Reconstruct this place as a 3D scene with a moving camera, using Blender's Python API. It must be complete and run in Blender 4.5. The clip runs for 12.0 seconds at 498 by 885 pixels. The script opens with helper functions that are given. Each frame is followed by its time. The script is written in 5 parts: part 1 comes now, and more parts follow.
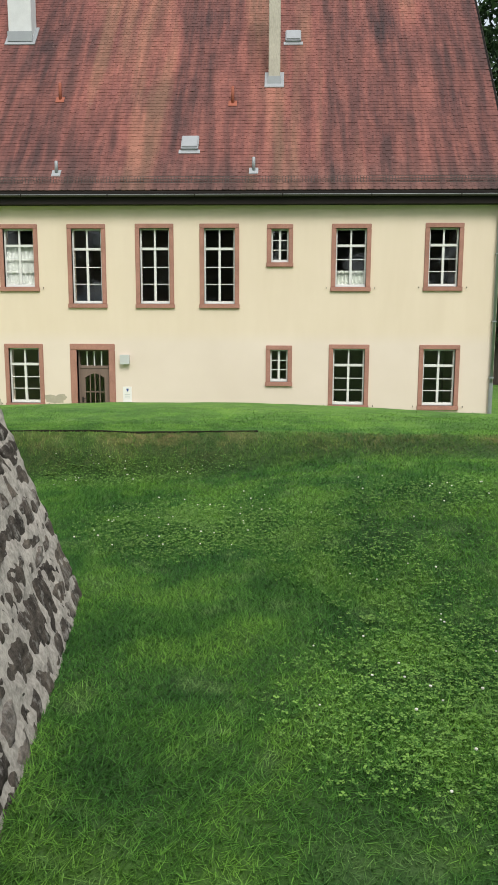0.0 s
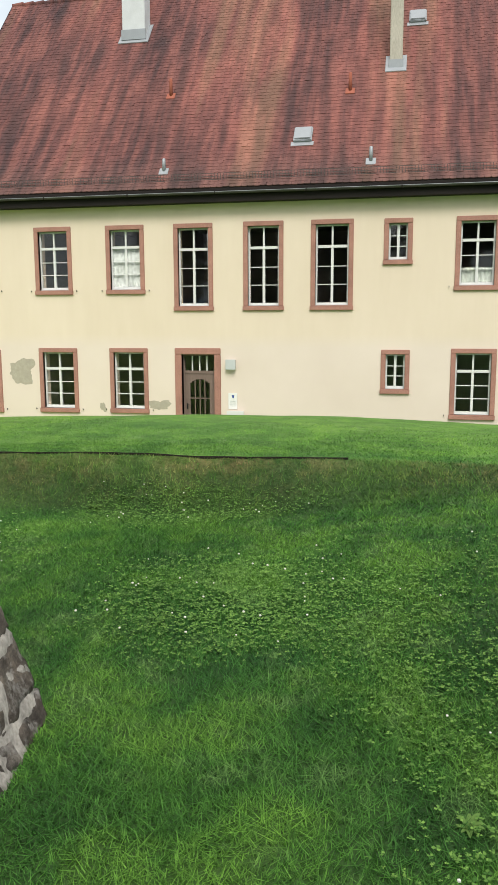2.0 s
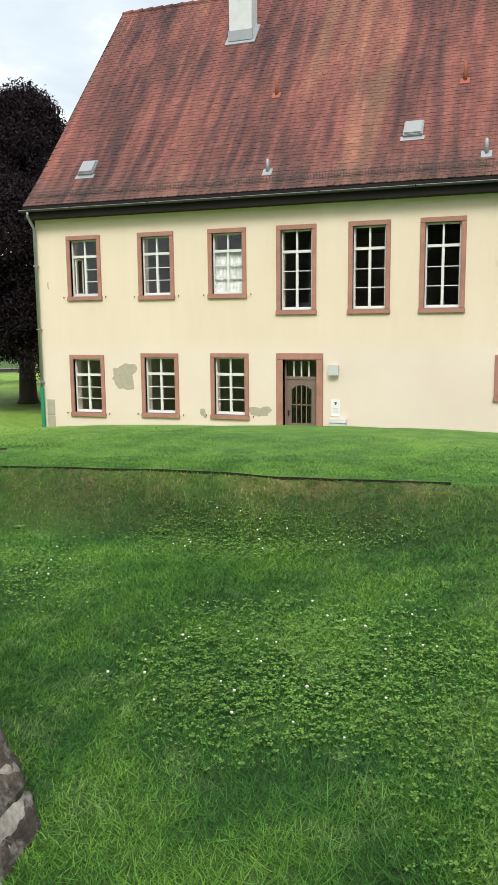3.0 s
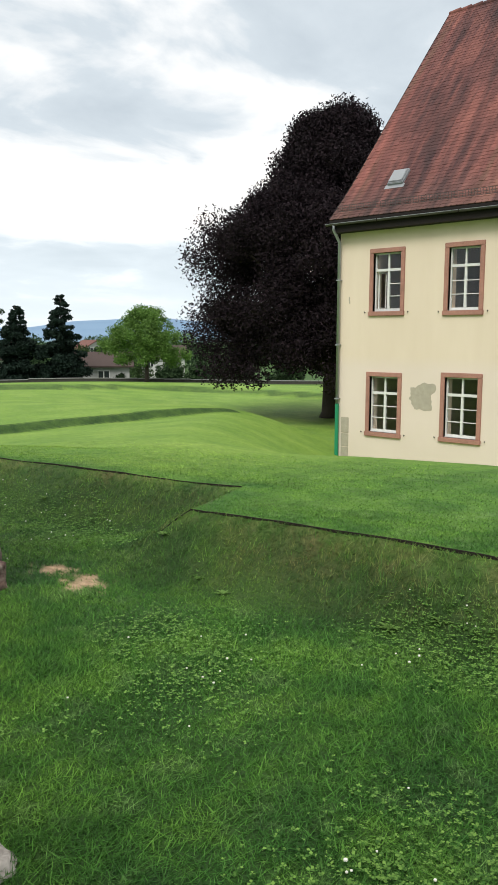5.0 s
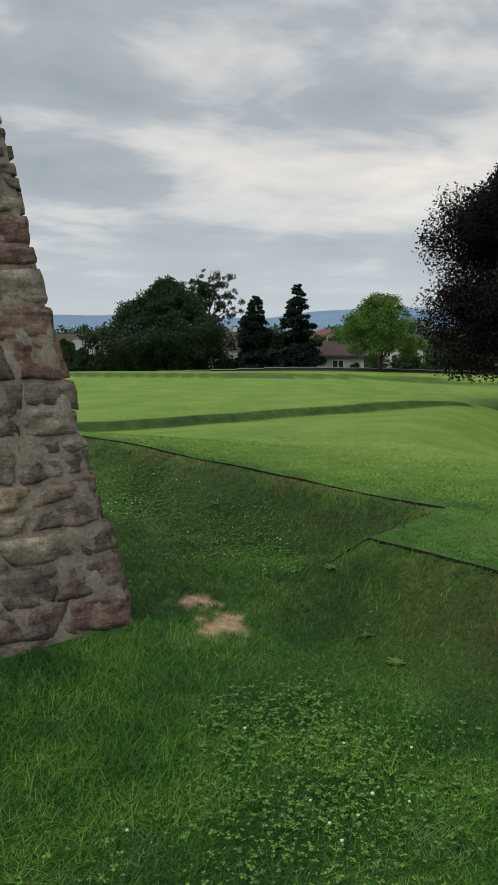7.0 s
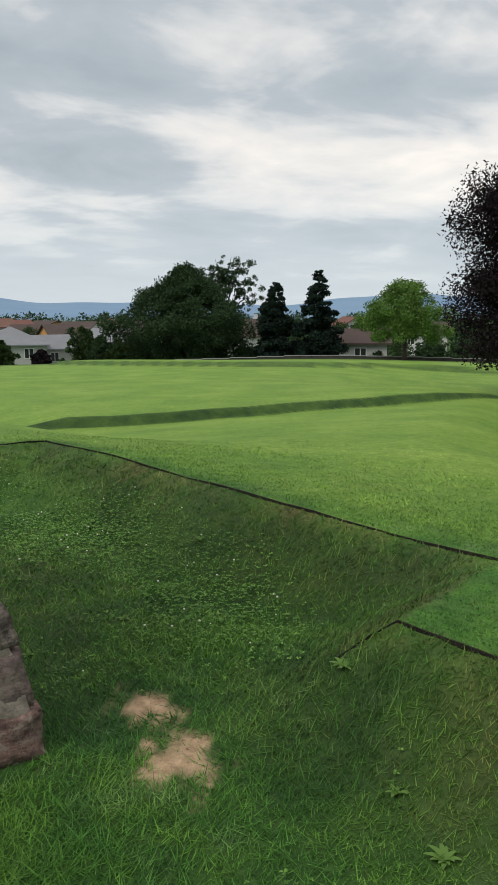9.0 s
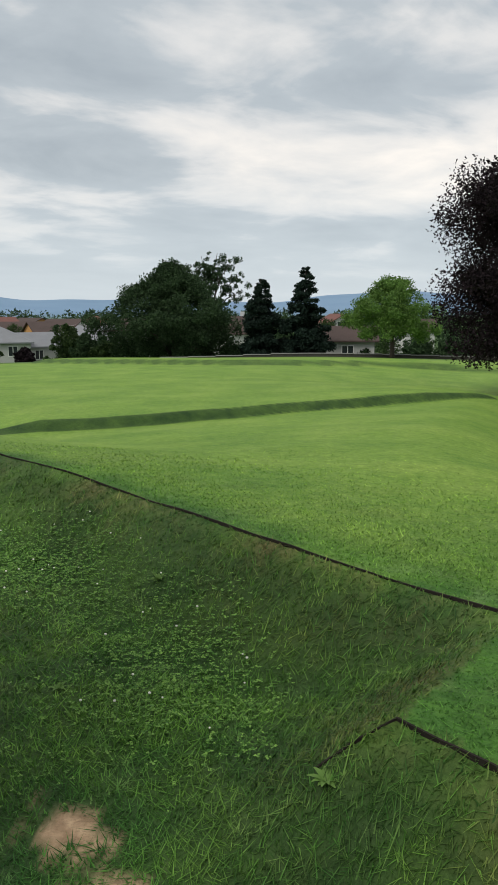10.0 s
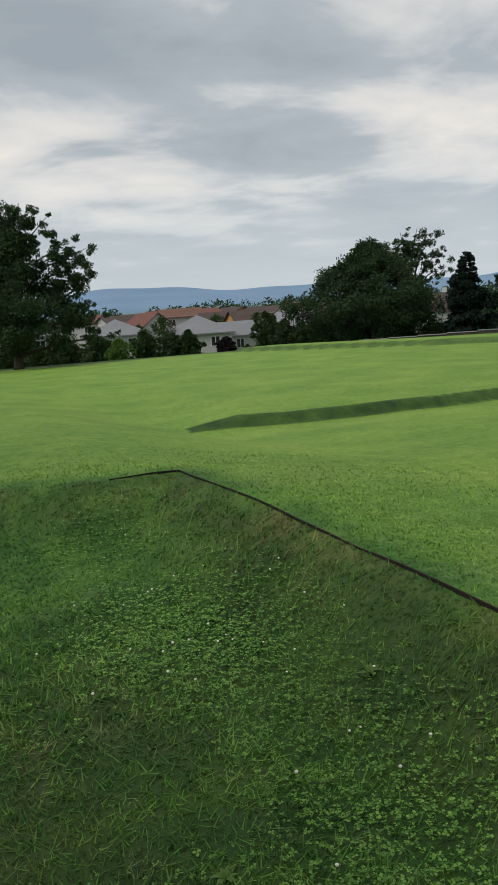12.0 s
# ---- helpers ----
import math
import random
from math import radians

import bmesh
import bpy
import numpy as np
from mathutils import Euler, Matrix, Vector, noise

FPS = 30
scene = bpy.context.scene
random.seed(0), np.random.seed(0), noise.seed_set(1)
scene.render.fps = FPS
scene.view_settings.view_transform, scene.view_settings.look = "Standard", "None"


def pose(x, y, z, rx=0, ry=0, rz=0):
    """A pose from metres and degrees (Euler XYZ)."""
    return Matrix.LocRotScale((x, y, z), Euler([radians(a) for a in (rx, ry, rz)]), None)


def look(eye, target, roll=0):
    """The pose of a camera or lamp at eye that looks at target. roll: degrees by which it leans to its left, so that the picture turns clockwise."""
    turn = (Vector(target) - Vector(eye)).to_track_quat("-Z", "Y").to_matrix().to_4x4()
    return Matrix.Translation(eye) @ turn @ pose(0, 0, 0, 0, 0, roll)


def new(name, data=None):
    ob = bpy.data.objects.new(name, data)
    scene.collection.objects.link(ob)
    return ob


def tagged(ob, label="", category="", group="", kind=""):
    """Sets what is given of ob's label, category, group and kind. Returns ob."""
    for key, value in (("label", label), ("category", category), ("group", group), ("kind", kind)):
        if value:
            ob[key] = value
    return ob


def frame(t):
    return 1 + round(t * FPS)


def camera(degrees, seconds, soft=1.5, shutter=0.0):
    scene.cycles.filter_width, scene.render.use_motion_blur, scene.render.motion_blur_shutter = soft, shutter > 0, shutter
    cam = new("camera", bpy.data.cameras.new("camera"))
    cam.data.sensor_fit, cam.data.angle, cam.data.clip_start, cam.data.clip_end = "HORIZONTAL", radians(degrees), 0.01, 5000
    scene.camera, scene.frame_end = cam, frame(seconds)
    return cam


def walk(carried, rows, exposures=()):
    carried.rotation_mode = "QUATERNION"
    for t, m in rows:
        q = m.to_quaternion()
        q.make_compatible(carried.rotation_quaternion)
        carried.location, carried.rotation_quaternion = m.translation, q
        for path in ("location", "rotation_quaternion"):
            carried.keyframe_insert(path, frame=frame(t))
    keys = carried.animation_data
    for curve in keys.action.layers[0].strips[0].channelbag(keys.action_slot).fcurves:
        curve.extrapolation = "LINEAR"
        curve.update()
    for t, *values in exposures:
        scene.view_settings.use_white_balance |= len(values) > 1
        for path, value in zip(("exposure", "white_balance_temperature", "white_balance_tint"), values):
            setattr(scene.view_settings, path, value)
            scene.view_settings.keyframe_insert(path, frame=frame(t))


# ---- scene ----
cam = camera(35.0, 12.0)
PATH = [
    (0, (0.529, -1.162, 1.862), (0.439, 0.81, 1.537), 0.2),
    (0.5, (0.595, -0.777, 1.83), (0.393, 1.187, 1.513), 0.3),
    (1, (0.674, -0.386, 1.856), (0.4, 1.564, 1.504), 1.1),
    (1.5, (0.685, 0.008, 1.854), (0.371, 1.954, 1.515), 0.1),
    (2, (0.741, 0.416, 1.831), (0.347, 2.351, 1.514), -0.2),
    (2.5, (0.741, 0.853, 1.84), (0.176, 2.746, 1.525), 0.4),
    (2.7, (0.744, 0.986, 1.826), (0.136, 2.866, 1.519), -0.2),
    (4.3, (0.636, 2.287, 1.857), (-0.364, 3.984, 1.512), 0.5),
    (4.5, (0.575, 2.408, 1.874), (-0.529, 4.044, 1.549), -0.0),
    (5, (0.468, 2.703, 1.9), (-0.853, 4.18, 1.632), 0.1),
    (5.5, (0.335, 2.957, 1.892), (-1.129, 4.302, 1.672), 0.1),
    (6, (0.138, 3.204, 1.874), (-1.403, 4.465, 1.684), -1.0),
    (6.5, (-0.021, 3.515, 1.842), (-1.633, 4.681, 1.64), -0.9),
    (7, (-0.252, 3.831, 1.836), (-1.947, 4.851, 1.543), -0.2),
    (7.2, (-0.337, 3.902, 1.829), (-2.053, 4.88, 1.513), -0.5),
    (8.8, (-1.29, 4.667, 1.827), (-3.02, 5.619, 1.509), 0.2),
    (9, (-1.387, 4.734, 1.827), (-3.106, 5.704, 1.503), -0.3),
    (9.5, (-1.717, 5.026, 1.838), (-3.409, 6.041, 1.509), 0.1),
    (10, (-2.006, 5.21, 1.836), (-3.708, 6.206, 1.505), -0.3),
    (10.5, (-2.33, 5.354, 1.837), (-4.07, 6.275, 1.484), -2.1),
    (11, (-2.628, 5.538, 1.849), (-4.419, 6.349, 1.483), -1.2),
    (11.5, (-2.92, 5.631, 1.849), (-4.786, 6.259, 1.494), -1.6),
    (12, (-3.195, 5.711, 1.851), (-5.091, 6.24, 1.495), -4.0),
]
EXPOSURES = [(0, 0.84), (4.5, 1.02), (4.9, 0.82), (5.2, 0.36), (5.5, 0.10), (6.2, -0.12), (6.6, -0.20), (7.0, -0.08), (9.0, 0.18), (10.5, 0.17), (12, -0.02)]
walk(cam, [(t, look(eye, target, roll)) for t, eye, target, roll in PATH], EXPOSURES)

# ---- light ----
SUN_AZ, SUN_EL = 164.0, 50.0            # degrees: compass from +y to +x, and height
world = bpy.data.worlds.new("overcast_sky")
scene.world = world
world.use_nodes = True


def build_sky():
    nt = world.node_tree
    nt.nodes.clear()
    N, L = nt.nodes.new, nt.links.new
    out, bg = N("ShaderNodeOutputWorld"), N("ShaderNodeBackground")
    sky = N("ShaderNodeTexSky")
    sky.sky_type, sky.sun_disc = "NISHITA", False
    sky.sun_elevation, sky.sun_rotation = radians(SUN_EL), radians(SUN_AZ)
    tc, sep = N("ShaderNodeTexCoord"), N("ShaderNodeSeparateXYZ")
    L(tc.outputs["Generated"], sep.inputs[0])

    def math_node(op, a, b=None, c=None):
        n = N("ShaderNodeMath")
        n.operation = op
        for k, v in enumerate((a, b, c)):
            if v is None:
                continue
            if isinstance(v, (int, float)):
                n.inputs[k].default_value = v
            else:
                L(v, n.inputs[k])
        return n.outputs[0]

    up = math_node("MAXIMUM", sep.outputs[2], 0.0)
    lift = math_node("ADD", up, 0.16)
    flat = N("ShaderNodeCombineXYZ")
    L(math_node("DIVIDE", sep.outputs[0], lift), flat.inputs[0])
    L(math_node("DIVIDE", sep.outputs[1], lift), flat.inputs[1])
    # large cloud banks and finer billows, stretched along x as seen over the fields
    stretch = N("ShaderNodeMapping")
    stretch.inputs["Scale"].default_value = (0.80, 0.62, 1.0)
    stretch.inputs["Location"].default_value = (3.1, 0.7, 0.0)
    L(flat.outputs[0], stretch.inputs[0])
    big, small = N("ShaderNodeTexNoise"), N("ShaderNodeTexNoise")
    for n, scale, detail, rough in ((big, 1.15, 5.0, 0.5), (small, 2.9, 8.0, 0.55)):
        n.inputs["Scale"].default_value, n.inputs["Detail"].default_value, n.inputs["Roughness"].default_value = scale, detail, rough
        n.inputs["Distortion"].default_value = 0.35
        L(stretch.outputs[0], n.inputs["Vector"])
    mixed = math_node("MULTIPLY_ADD", small.outputs[0], 0.66, math_node("MULTIPLY_ADD", big.outputs[0], 0.84, -0.19))
    layers = N("ShaderNodeFloatCurve")
    curve = layers.mapping.curves[0]
    for p, v in ((0.06, 0.44), (0.13, 0.60), (0.19, 0.62), (0.25, 0.47), (0.34, 0.46), (0.46, 0.56), (0.7, 0.56)):
        curve.points.new(p, v)
    curve.points[0].location, curve.points[-1].location = (0.0, 0.46), (1.0, 0.58)
    layers.mapping.update()
    L(math_node("MULTIPLY_ADD", big.outputs[0], 0.16, math_node("ADD", up, -0.08)), layers.inputs["Value"])
    mixed = math_node("ADD", math_node("MULTIPLY", mixed, 0.80), math_node("MULTIPLY_ADD", layers.outputs[0], 0.85, -0.34))
    ramp = N("ShaderNodeValToRGB")
    el = ramp.color_ramp.elements
    el[0].position, el[0].color = 0.38, (0.36, 0.405, 0.44, 1)
    el[1].position, el[1].color = 0.78, (1.0, 0.93, 0.845, 1)
    mid = el.new(0.52)
    mid.color = (0.46, 0.505, 0.535, 1)
    mid = el.new(0.60)
    mid.color = (0.70, 0.70, 0.69, 1)
    L(mixed, ramp.inputs[0])
    # a paler band low over the hills
    low = N("ShaderNodeMapRange")
    low.inputs[1].default_value, low.inputs[2].default_value = 0.02, 0.17
    low.inputs[3].default_value, low.inputs[4].default_value = 0.85, 0.0
    L(up, low.inputs[0])
    pale = N("ShaderNodeMixRGB")
    pale.inputs[2].default_value = (0.60, 0.665, 0.71, 1)
    L(low.outputs[0], pale.inputs[0])
    L(ramp.outputs[0], pale.inputs[1])
    blend = N("ShaderNodeMixRGB")
    blend.inputs[0].default_value = 0.93
    dim = N("ShaderNodeMixRGB")
    dim.blend_type, dim.inputs[0].default_value, dim.inputs[2].default_value = "MULTIPLY", 1.0, (0.1, 0.1, 0.1, 1)
    L(sky.outputs[0], dim.inputs[1])
    L(dim.outputs[0], blend.inputs[1])
    L(pale.outputs[0], blend.inputs[2])
    L(blend.outputs[0], bg.inputs[0])
    bg.inputs[1].default_value = 1.0
    L(bg.outputs[0], out.inputs[0])


build_sky()
sun_data = bpy.data.lights.new("sun", "SUN")
sun_data.energy, sun_data.angle, sun_data.color = 1.6, radians(24), (1.0, 0.96, 0.9)
sun = new("sun", sun_data)
sun.matrix_world = look((30 * math.sin(radians(SUN_AZ)), 30 * math.cos(radians(SUN_AZ)), 30 * math.tan(radians(SUN_EL))), (0, 0, 0))


# ---- materials ----
def shader(name, rough=0.8, metal=0.0, spec=0.3):
    m = bpy.data.materials.new(name)
    m.use_nodes = True
    b = m.node_tree.nodes["Principled BSDF"]
    b.inputs["Roughness"].default_value, b.inputs["Metallic"].default_value = rough, metal
    b.inputs["Specular IOR Level"].default_value = spec
    return m, m.node_tree, b


def noise_node(nt, scale, detail=4.0, rough=0.55, stretch=(1, 1, 1), coords="Position"):
    if coords == "Position":
        src = nt.nodes.new("ShaderNodeNewGeometry").outputs["Position"]
    else:
        src = nt.nodes.new("ShaderNodeTexCoord").outputs[coords]
    mp = nt.nodes.new("ShaderNodeMapping")
    mp.inputs["Scale"].default_value = stretch
    nt.links.new(src, mp.inputs[0])
    n = nt.nodes.new("ShaderNodeTexNoise")
    n.inputs["Scale"].default_value, n.inputs["Detail"].default_value, n.inputs["Roughness"].default_value = scale, detail, rough
    nt.links.new(mp.outputs[0], n.inputs["Vector"])
    return n.outputs[0]


def ramp_node(nt, fac, stops):
    r = nt.nodes.new("ShaderNodeValToRGB")
    el = r.color_ramp.elements
    el[0].position, el[0].color = stops[0][0], (*stops[0][1], 1)
    el[1].position, el[1].color = stops[-1][0], (*stops[-1][1], 1)
    for p, c in stops[1:-1]:
        el.new(p).color = (*c, 1)
    nt.links.new(fac, r.inputs[0])
    return r.outputs[0]


def mix_node(nt, fac, a, b, mode="MIX"):
    n = nt.nodes.new("ShaderNodeMixRGB")
    n.blend_type = mode
    for k, v in ((0, fac), (1, a), (2, b)):
        if isinstance(v, (int, float)):
            n.inputs[k].default_value = v
        elif isinstance(v, tuple):
            n.inputs[k].default_value = (*v, 1)
        else:
            nt.links.new(v, n.inputs[k])
    return n.outputs[0]


def bump_node(nt, b, height, strength=0.3, distance=0.01):
    n = nt.nodes.new("ShaderNodeBump")
    n.inputs["Strength"].default_value, n.inputs["Distance"].default_value = strength, distance
    nt.links.new(height, n.inputs["Height"])
    nt.links.new(n.outputs[0], b.inputs["Normal"])


def tone(c, k):
    return tuple(min(1.0, v * k) for v in c)


def plain(name, colour, rough=0.7, metal=0.0, spread=0.18, scale=3.0, grain=60.0, bump=0.15, spec=0.3, per_piece=0.0, stretch=(1, 1, 1)):
    """A surface of one colour with stains at two scales and a fine relief."""
    m, nt, b = shader(name, rough, metal, spec)
    big, fine = noise_node(nt, scale, 5, 0.6, stretch), noise_node(nt, grain, 3, 0.6, stretch)
    c = ramp_node(nt, big, [(0.3, tone(colour, 1 - spread)), (0.7, tone(colour, 1 + spread))])
    c = mix_node(nt, 0.5, c, ramp_node(nt, fine, [(0.3, tone(colour, 1 - spread)), (0.7, tone(colour, 1 + spread))]))
    if per_piece:
        rnd = nt.nodes.new("ShaderNodeObjectInfo").outputs["Random"]
        c = mix_node(nt, 1.0, c, ramp_node(nt, rnd, [(0.0, (1 - per_piece,) * 3), (1.0, (1 + per_piece,) * 3)]), "MULTIPLY")
    nt.links.new(c, b.inputs["Base Color"])
    bump_node(nt, b, fine, bump, 0.005)
    return m


def attr_node(nt, name):
    n = nt.nodes.new("ShaderNodeAttribute")
    n.attribute_name = name
    return n.outputs["Fac"]


def let_light_through(nt, b, colour, share, upright=False):
    """Leaves pass part of the light: mix in a translucent lobe of the same colour.
    Upright blades take the sward's own upward direction, a little turned by each blade."""
    if upright:
        geo, add, unit = nt.nodes.new("ShaderNodeNewGeometry"), nt.nodes.new("ShaderNodeVectorMath"), nt.nodes.new("ShaderNodeVectorMath")
        add.operation, unit.operation = "MULTIPLY_ADD", "NORMALIZE"
        nt.links.new(geo.outputs["Normal"], add.inputs[0])
        add.inputs[1].default_value, add.inputs[2].default_value = (0.45, 0.45, 0.45), (0, 0, 1)
        nt.links.new(add.outputs[0], unit.inputs[0])
        nt.links.new(unit.outputs[0], b.inputs["Normal"])
    tr, mx = nt.nodes.new("ShaderNodeBsdfTranslucent"), nt.nodes.new("ShaderNodeMixShader")
    mx.inputs[0].default_value = share
    nt.links.new(colour, tr.inputs["Color"])
    nt.links.new(b.outputs[0], mx.inputs[1])
    nt.links.new(tr.outputs[0], mx.inputs[2])
    nt.links.new(mx.outputs[0], nt.nodes["Material Output"].inputs["Surface"])


def make_grass(name, blades):
    m, nt, b = shader(name, 0.75 if not blades else 0.6, 0, 0.2)
    big, mid, fine = noise_node(nt, 0.55, 4), noise_node(nt, 2.1, 5, 0.62), noise_node(nt, 34.0, 3, 0.7)
    c = ramp_node(nt, big, [(0.40, (0.028, 0.102, 0.018)), (0.60, (0.078, 0.198, 0.026))])
    c = mix_node(nt, 0.6, c, ramp_node(nt, mid, [(0.38, (0.018, 0.078, 0.018)), (0.50, (0.053, 0.158, 0.027)), (0.60, (0.112, 0.245, 0.038))]))
    pale = ramp_node(nt, noise_node(nt, 4.5, 4, 0.6, (1, 1, 1)), [(0.54, (0, 0, 0)), (0.70, (1, 1, 1))])
    c = mix_node(nt, mix_node(nt, 1.0, pale, (0.50, 0.50, 0.50), "MULTIPLY"), c, (0.145, 0.250, 0.088))
    far = ramp_node(nt, noise_node(nt, 0.5, 5, 0.65), [(0.38, (0.122, 0.248, 0.028)), (0.50, (0.190, 0.325, 0.040)), (0.62, (0.262, 0.385, 0.066))])
    far = mix_node(nt, 0.45, far, ramp_node(nt, noise_node(nt, 8.0, 8, 0.85), [(0.38, (0.070, 0.175, 0.025)), (0.62, (0.285, 0.430, 0.090))]))
    c = mix_node(nt, attr_node(nt, "mown"), c, far)
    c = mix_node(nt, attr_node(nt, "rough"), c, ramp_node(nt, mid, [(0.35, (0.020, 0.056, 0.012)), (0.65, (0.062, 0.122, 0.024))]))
    c = mix_node(nt, attr_node(nt, "dry"), c, ramp_node(nt, noise_node(nt, 9.0, 4), [(0.35, (0.060, 0.070, 0.018)), (0.65, (0.205, 0.155, 0.072))]))
    if blades:
        rnd = nt.nodes.new("ShaderNodeNewGeometry").outputs["Random Per Island"]
        c = mix_node(nt, 1.0, c, ramp_node(nt, rnd, [(0.0, (0.50, 0.58, 0.54)), (0.5, (1.15, 1.15, 1.1)), (0.85, (1.9, 1.8, 1.75)), (1.0, (2.4, 2.15, 2.2))]), "MULTIPLY")
    else:
        c = mix_node(nt, 1.0, c, ramp_node(nt, fine, [(0.3, (0.70, 0.72, 0.68)), (0.7, (1.22, 1.18, 1.18))]), "MULTIPLY")
        # dead stems, moss and soil of the sunken lawn, the shade between longer blades painted in
        shaded_litter = ramp_node(nt, noise_node(nt, 26.0, 4, 0.7), [(0.35, (0.014, 0.034, 0.009)), (0.65, (0.036, 0.072, 0.020))])
        c = mix_node(nt, attr_node(nt, "thatch_shade"), c, shaded_litter)
        soil = ramp_node(nt, noise_node(nt, 22, 5), [(0.3, (0.30, 0.20, 0.12)), (0.7, (0.56, 0.40, 0.25))])
        c = mix_node(nt, attr_node(nt, "sand"), c, soil)
        # distance haze, painted as blue into the colour of the far hills
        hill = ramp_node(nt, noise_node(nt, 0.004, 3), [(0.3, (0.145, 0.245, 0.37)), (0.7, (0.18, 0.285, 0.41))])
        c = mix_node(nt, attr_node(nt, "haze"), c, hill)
        bump_node(nt, b, fine, 0.7, 0.03)
    nt.links.new(c, b.inputs["Base Color"])
    if blades:
        let_light_through(nt, b, c, 0.25)
    return m


GRASS, BLADES = make_grass("lawn", False), make_grass("grass_blades", True)


def make_leaf(name, dark, light, gloss=0.5, share=0.35, upright=False):
    m, nt, b = shader(name, gloss, 0, 0.15)
    rnd = nt.nodes.new("ShaderNodeNewGeometry").outputs["Random Per Island"]
    c = ramp_node(nt, rnd, [(0.0, dark), (1.0, light)])
    c = mix_node(nt, 1.0, c, ramp_node(nt, noise_node(nt, 0.6, 3), [(0.3, (0.75,) * 3), (0.7, (1.25,) * 3)]), "MULTIPLY")
    nt.links.new(c, b.inputs["Base Color"])
    let_light_through(nt, b, c, share, upright)
    return m


BEECH = make_leaf("copper_beech_leaves", (0.007, 0.005, 0.007), (0.022, 0.014, 0.018), 0.8, 0.1)
OAK = make_leaf("dark_green_leaves", (0.016, 0.036, 0.015), (0.056, 0.100, 0.042), 0.7, 0.3)
MAPLE = make_leaf("bright_green_leaves", (0.060, 0.132, 0.026), (0.155, 0.268, 0.062))
SPRUCE = make_leaf("conifer_needles", (0.008, 0.018, 0.013), (0.020, 0.038, 0.027), 0.8, 0.2)
SHRUB = make_leaf("shrub_leaves", (0.020, 0.045, 0.014), (0.060, 0.100, 0.030))
CLOVER = make_leaf("clover_leaves", (0.055, 0.158, 0.028), (0.220, 0.400, 0.082), 0.5, 0.25)
WEED = make_leaf("weed_leaves", (0.110, 0.215, 0.045), (0.200, 0.330, 0.090), 0.5, 0.3)
PETAL = plain("white_petals", (0.75, 0.75, 0.68), 0.7)
BARK = plain("bark", (0.055, 0.045, 0.038), 0.9, spread=0.35, scale=4, grain=30, bump=0.8, stretch=(1, 1, 0.25))

def make_plaster():
    m, nt, b = shader("cream_plaster", 0.9, 0, 0.15)
    big, fine, streak = noise_node(nt, 0.5, 5), noise_node(nt, 45, 4, 0.65), noise_node(nt, 1.6, 4, 0.6, (1, 1, 0.16))
    c = ramp_node(nt, big, [(0.3, (0.69, 0.578, 0.455)), (0.7, (0.735, 0.620, 0.500))])
    c = mix_node(nt, 0.45, c, ramp_node(nt, streak, [(0.3, (0.67, 0.562, 0.442)), (0.7, (0.75, 0.642, 0.520))]))
    # the lower storey has been painted over, paler
    pos = nt.nodes.new("ShaderNodeNewGeometry").outputs["Position"]
    sep = nt.nodes.new("ShaderNodeSeparateXYZ")
    nt.links.new(pos, sep.inputs[0])
    band = nt.nodes.new("ShaderNodeMapRange")
    band.inputs[1].default_value, band.inputs[2].default_value, band.inputs[3].default_value, band.inputs[4].default_value = 0.9, 1.3, 1.0, 0.0
    nt.links.new(sep.outputs[2], band.inputs[0])
    c = mix_node(nt, band.outputs[0], c, ramp_node(nt, big, [(0.3, (0.69, 0.588, 0.505)), (0.7, (0.735, 0.632, 0.550))]))
    nt.links.new(c, b.inputs["Base Color"])
    bump_node(nt, b, fine, 0.25, 0.006)
    return m


PLASTER = make_plaster()
PATCH = plain("bare_grey_plaster", (0.40, 0.36, 0.29), 0.95, scale=8, bump=0.5)
SANDSTONE = plain("red_sandstone", (0.36, 0.185, 0.145), 0.9, spread=0.3, scale=2.0, grain=40, bump=0.35)
WHITE = plain("white_window_paint", (0.66, 0.66, 0.65), 0.45, spread=0.06, bump=0.05)
FASCIA = plain("dark_stained_eaves", (0.014, 0.011, 0.010), 0.9, spread=0.4, stretch=(0.2, 1, 1))
DOORWOOD = plain("grey_brown_door_wood", (0.19, 0.135, 0.115), 0.6, spread=0.2, scale=3, grain=50, stretch=(1, 1, 0.15))
DARKWOOD = plain("dark_interior", (0.05, 0.045, 0.04), 0.9)
ROOM = plain("room_plaster", (0.28, 0.26, 0.23), 0.9)
CURTAIN = plain("white_net_curtain", (0.40, 0.43, 0.38), 0.9, spread=0.1, scale=2, stretch=(8, 8, 0.3))
ZINC = plain("zinc_sheet", (0.33, 0.35, 0.37), 0.45, 0.6, spread=0.12)
PALEZINC = plain("pale_zinc_flashing", (0.30, 0.32, 0.34), 0.5, 0.3, spread=0.1)
DULLZINC = plain("dull_weathered_zinc", (0.085, 0.078, 0.075), 0.7, 0.3, spread=0.3)
GREENPIPE = plain("green_painted_pipe", (0.020, 0.24, 0.12), 0.4, spread=0.1)
CONCRETE = plain("weathered_chimney_render", (0.42, 0.39, 0.33), 0.95, spread=0.25, scale=2, grain=30, bump=0.4, stretch=(1, 1, 0.3))
WHITERENDER = plain("white_render", (0.55, 0.565, 0.58), 0.9, spread=0.1)
GREYBOX = plain("grey_box_paint", (0.50, 0.52, 0.52), 0.5, spread=0.05)
IRON = plain("black_iron", (0.02, 0.02, 0.02), 0.6, 0.5)
STEEL = plain("weathered_edging_steel", (0.022, 0.018, 0.014), 0.9, 0.2, spread=0.4, scale=6)
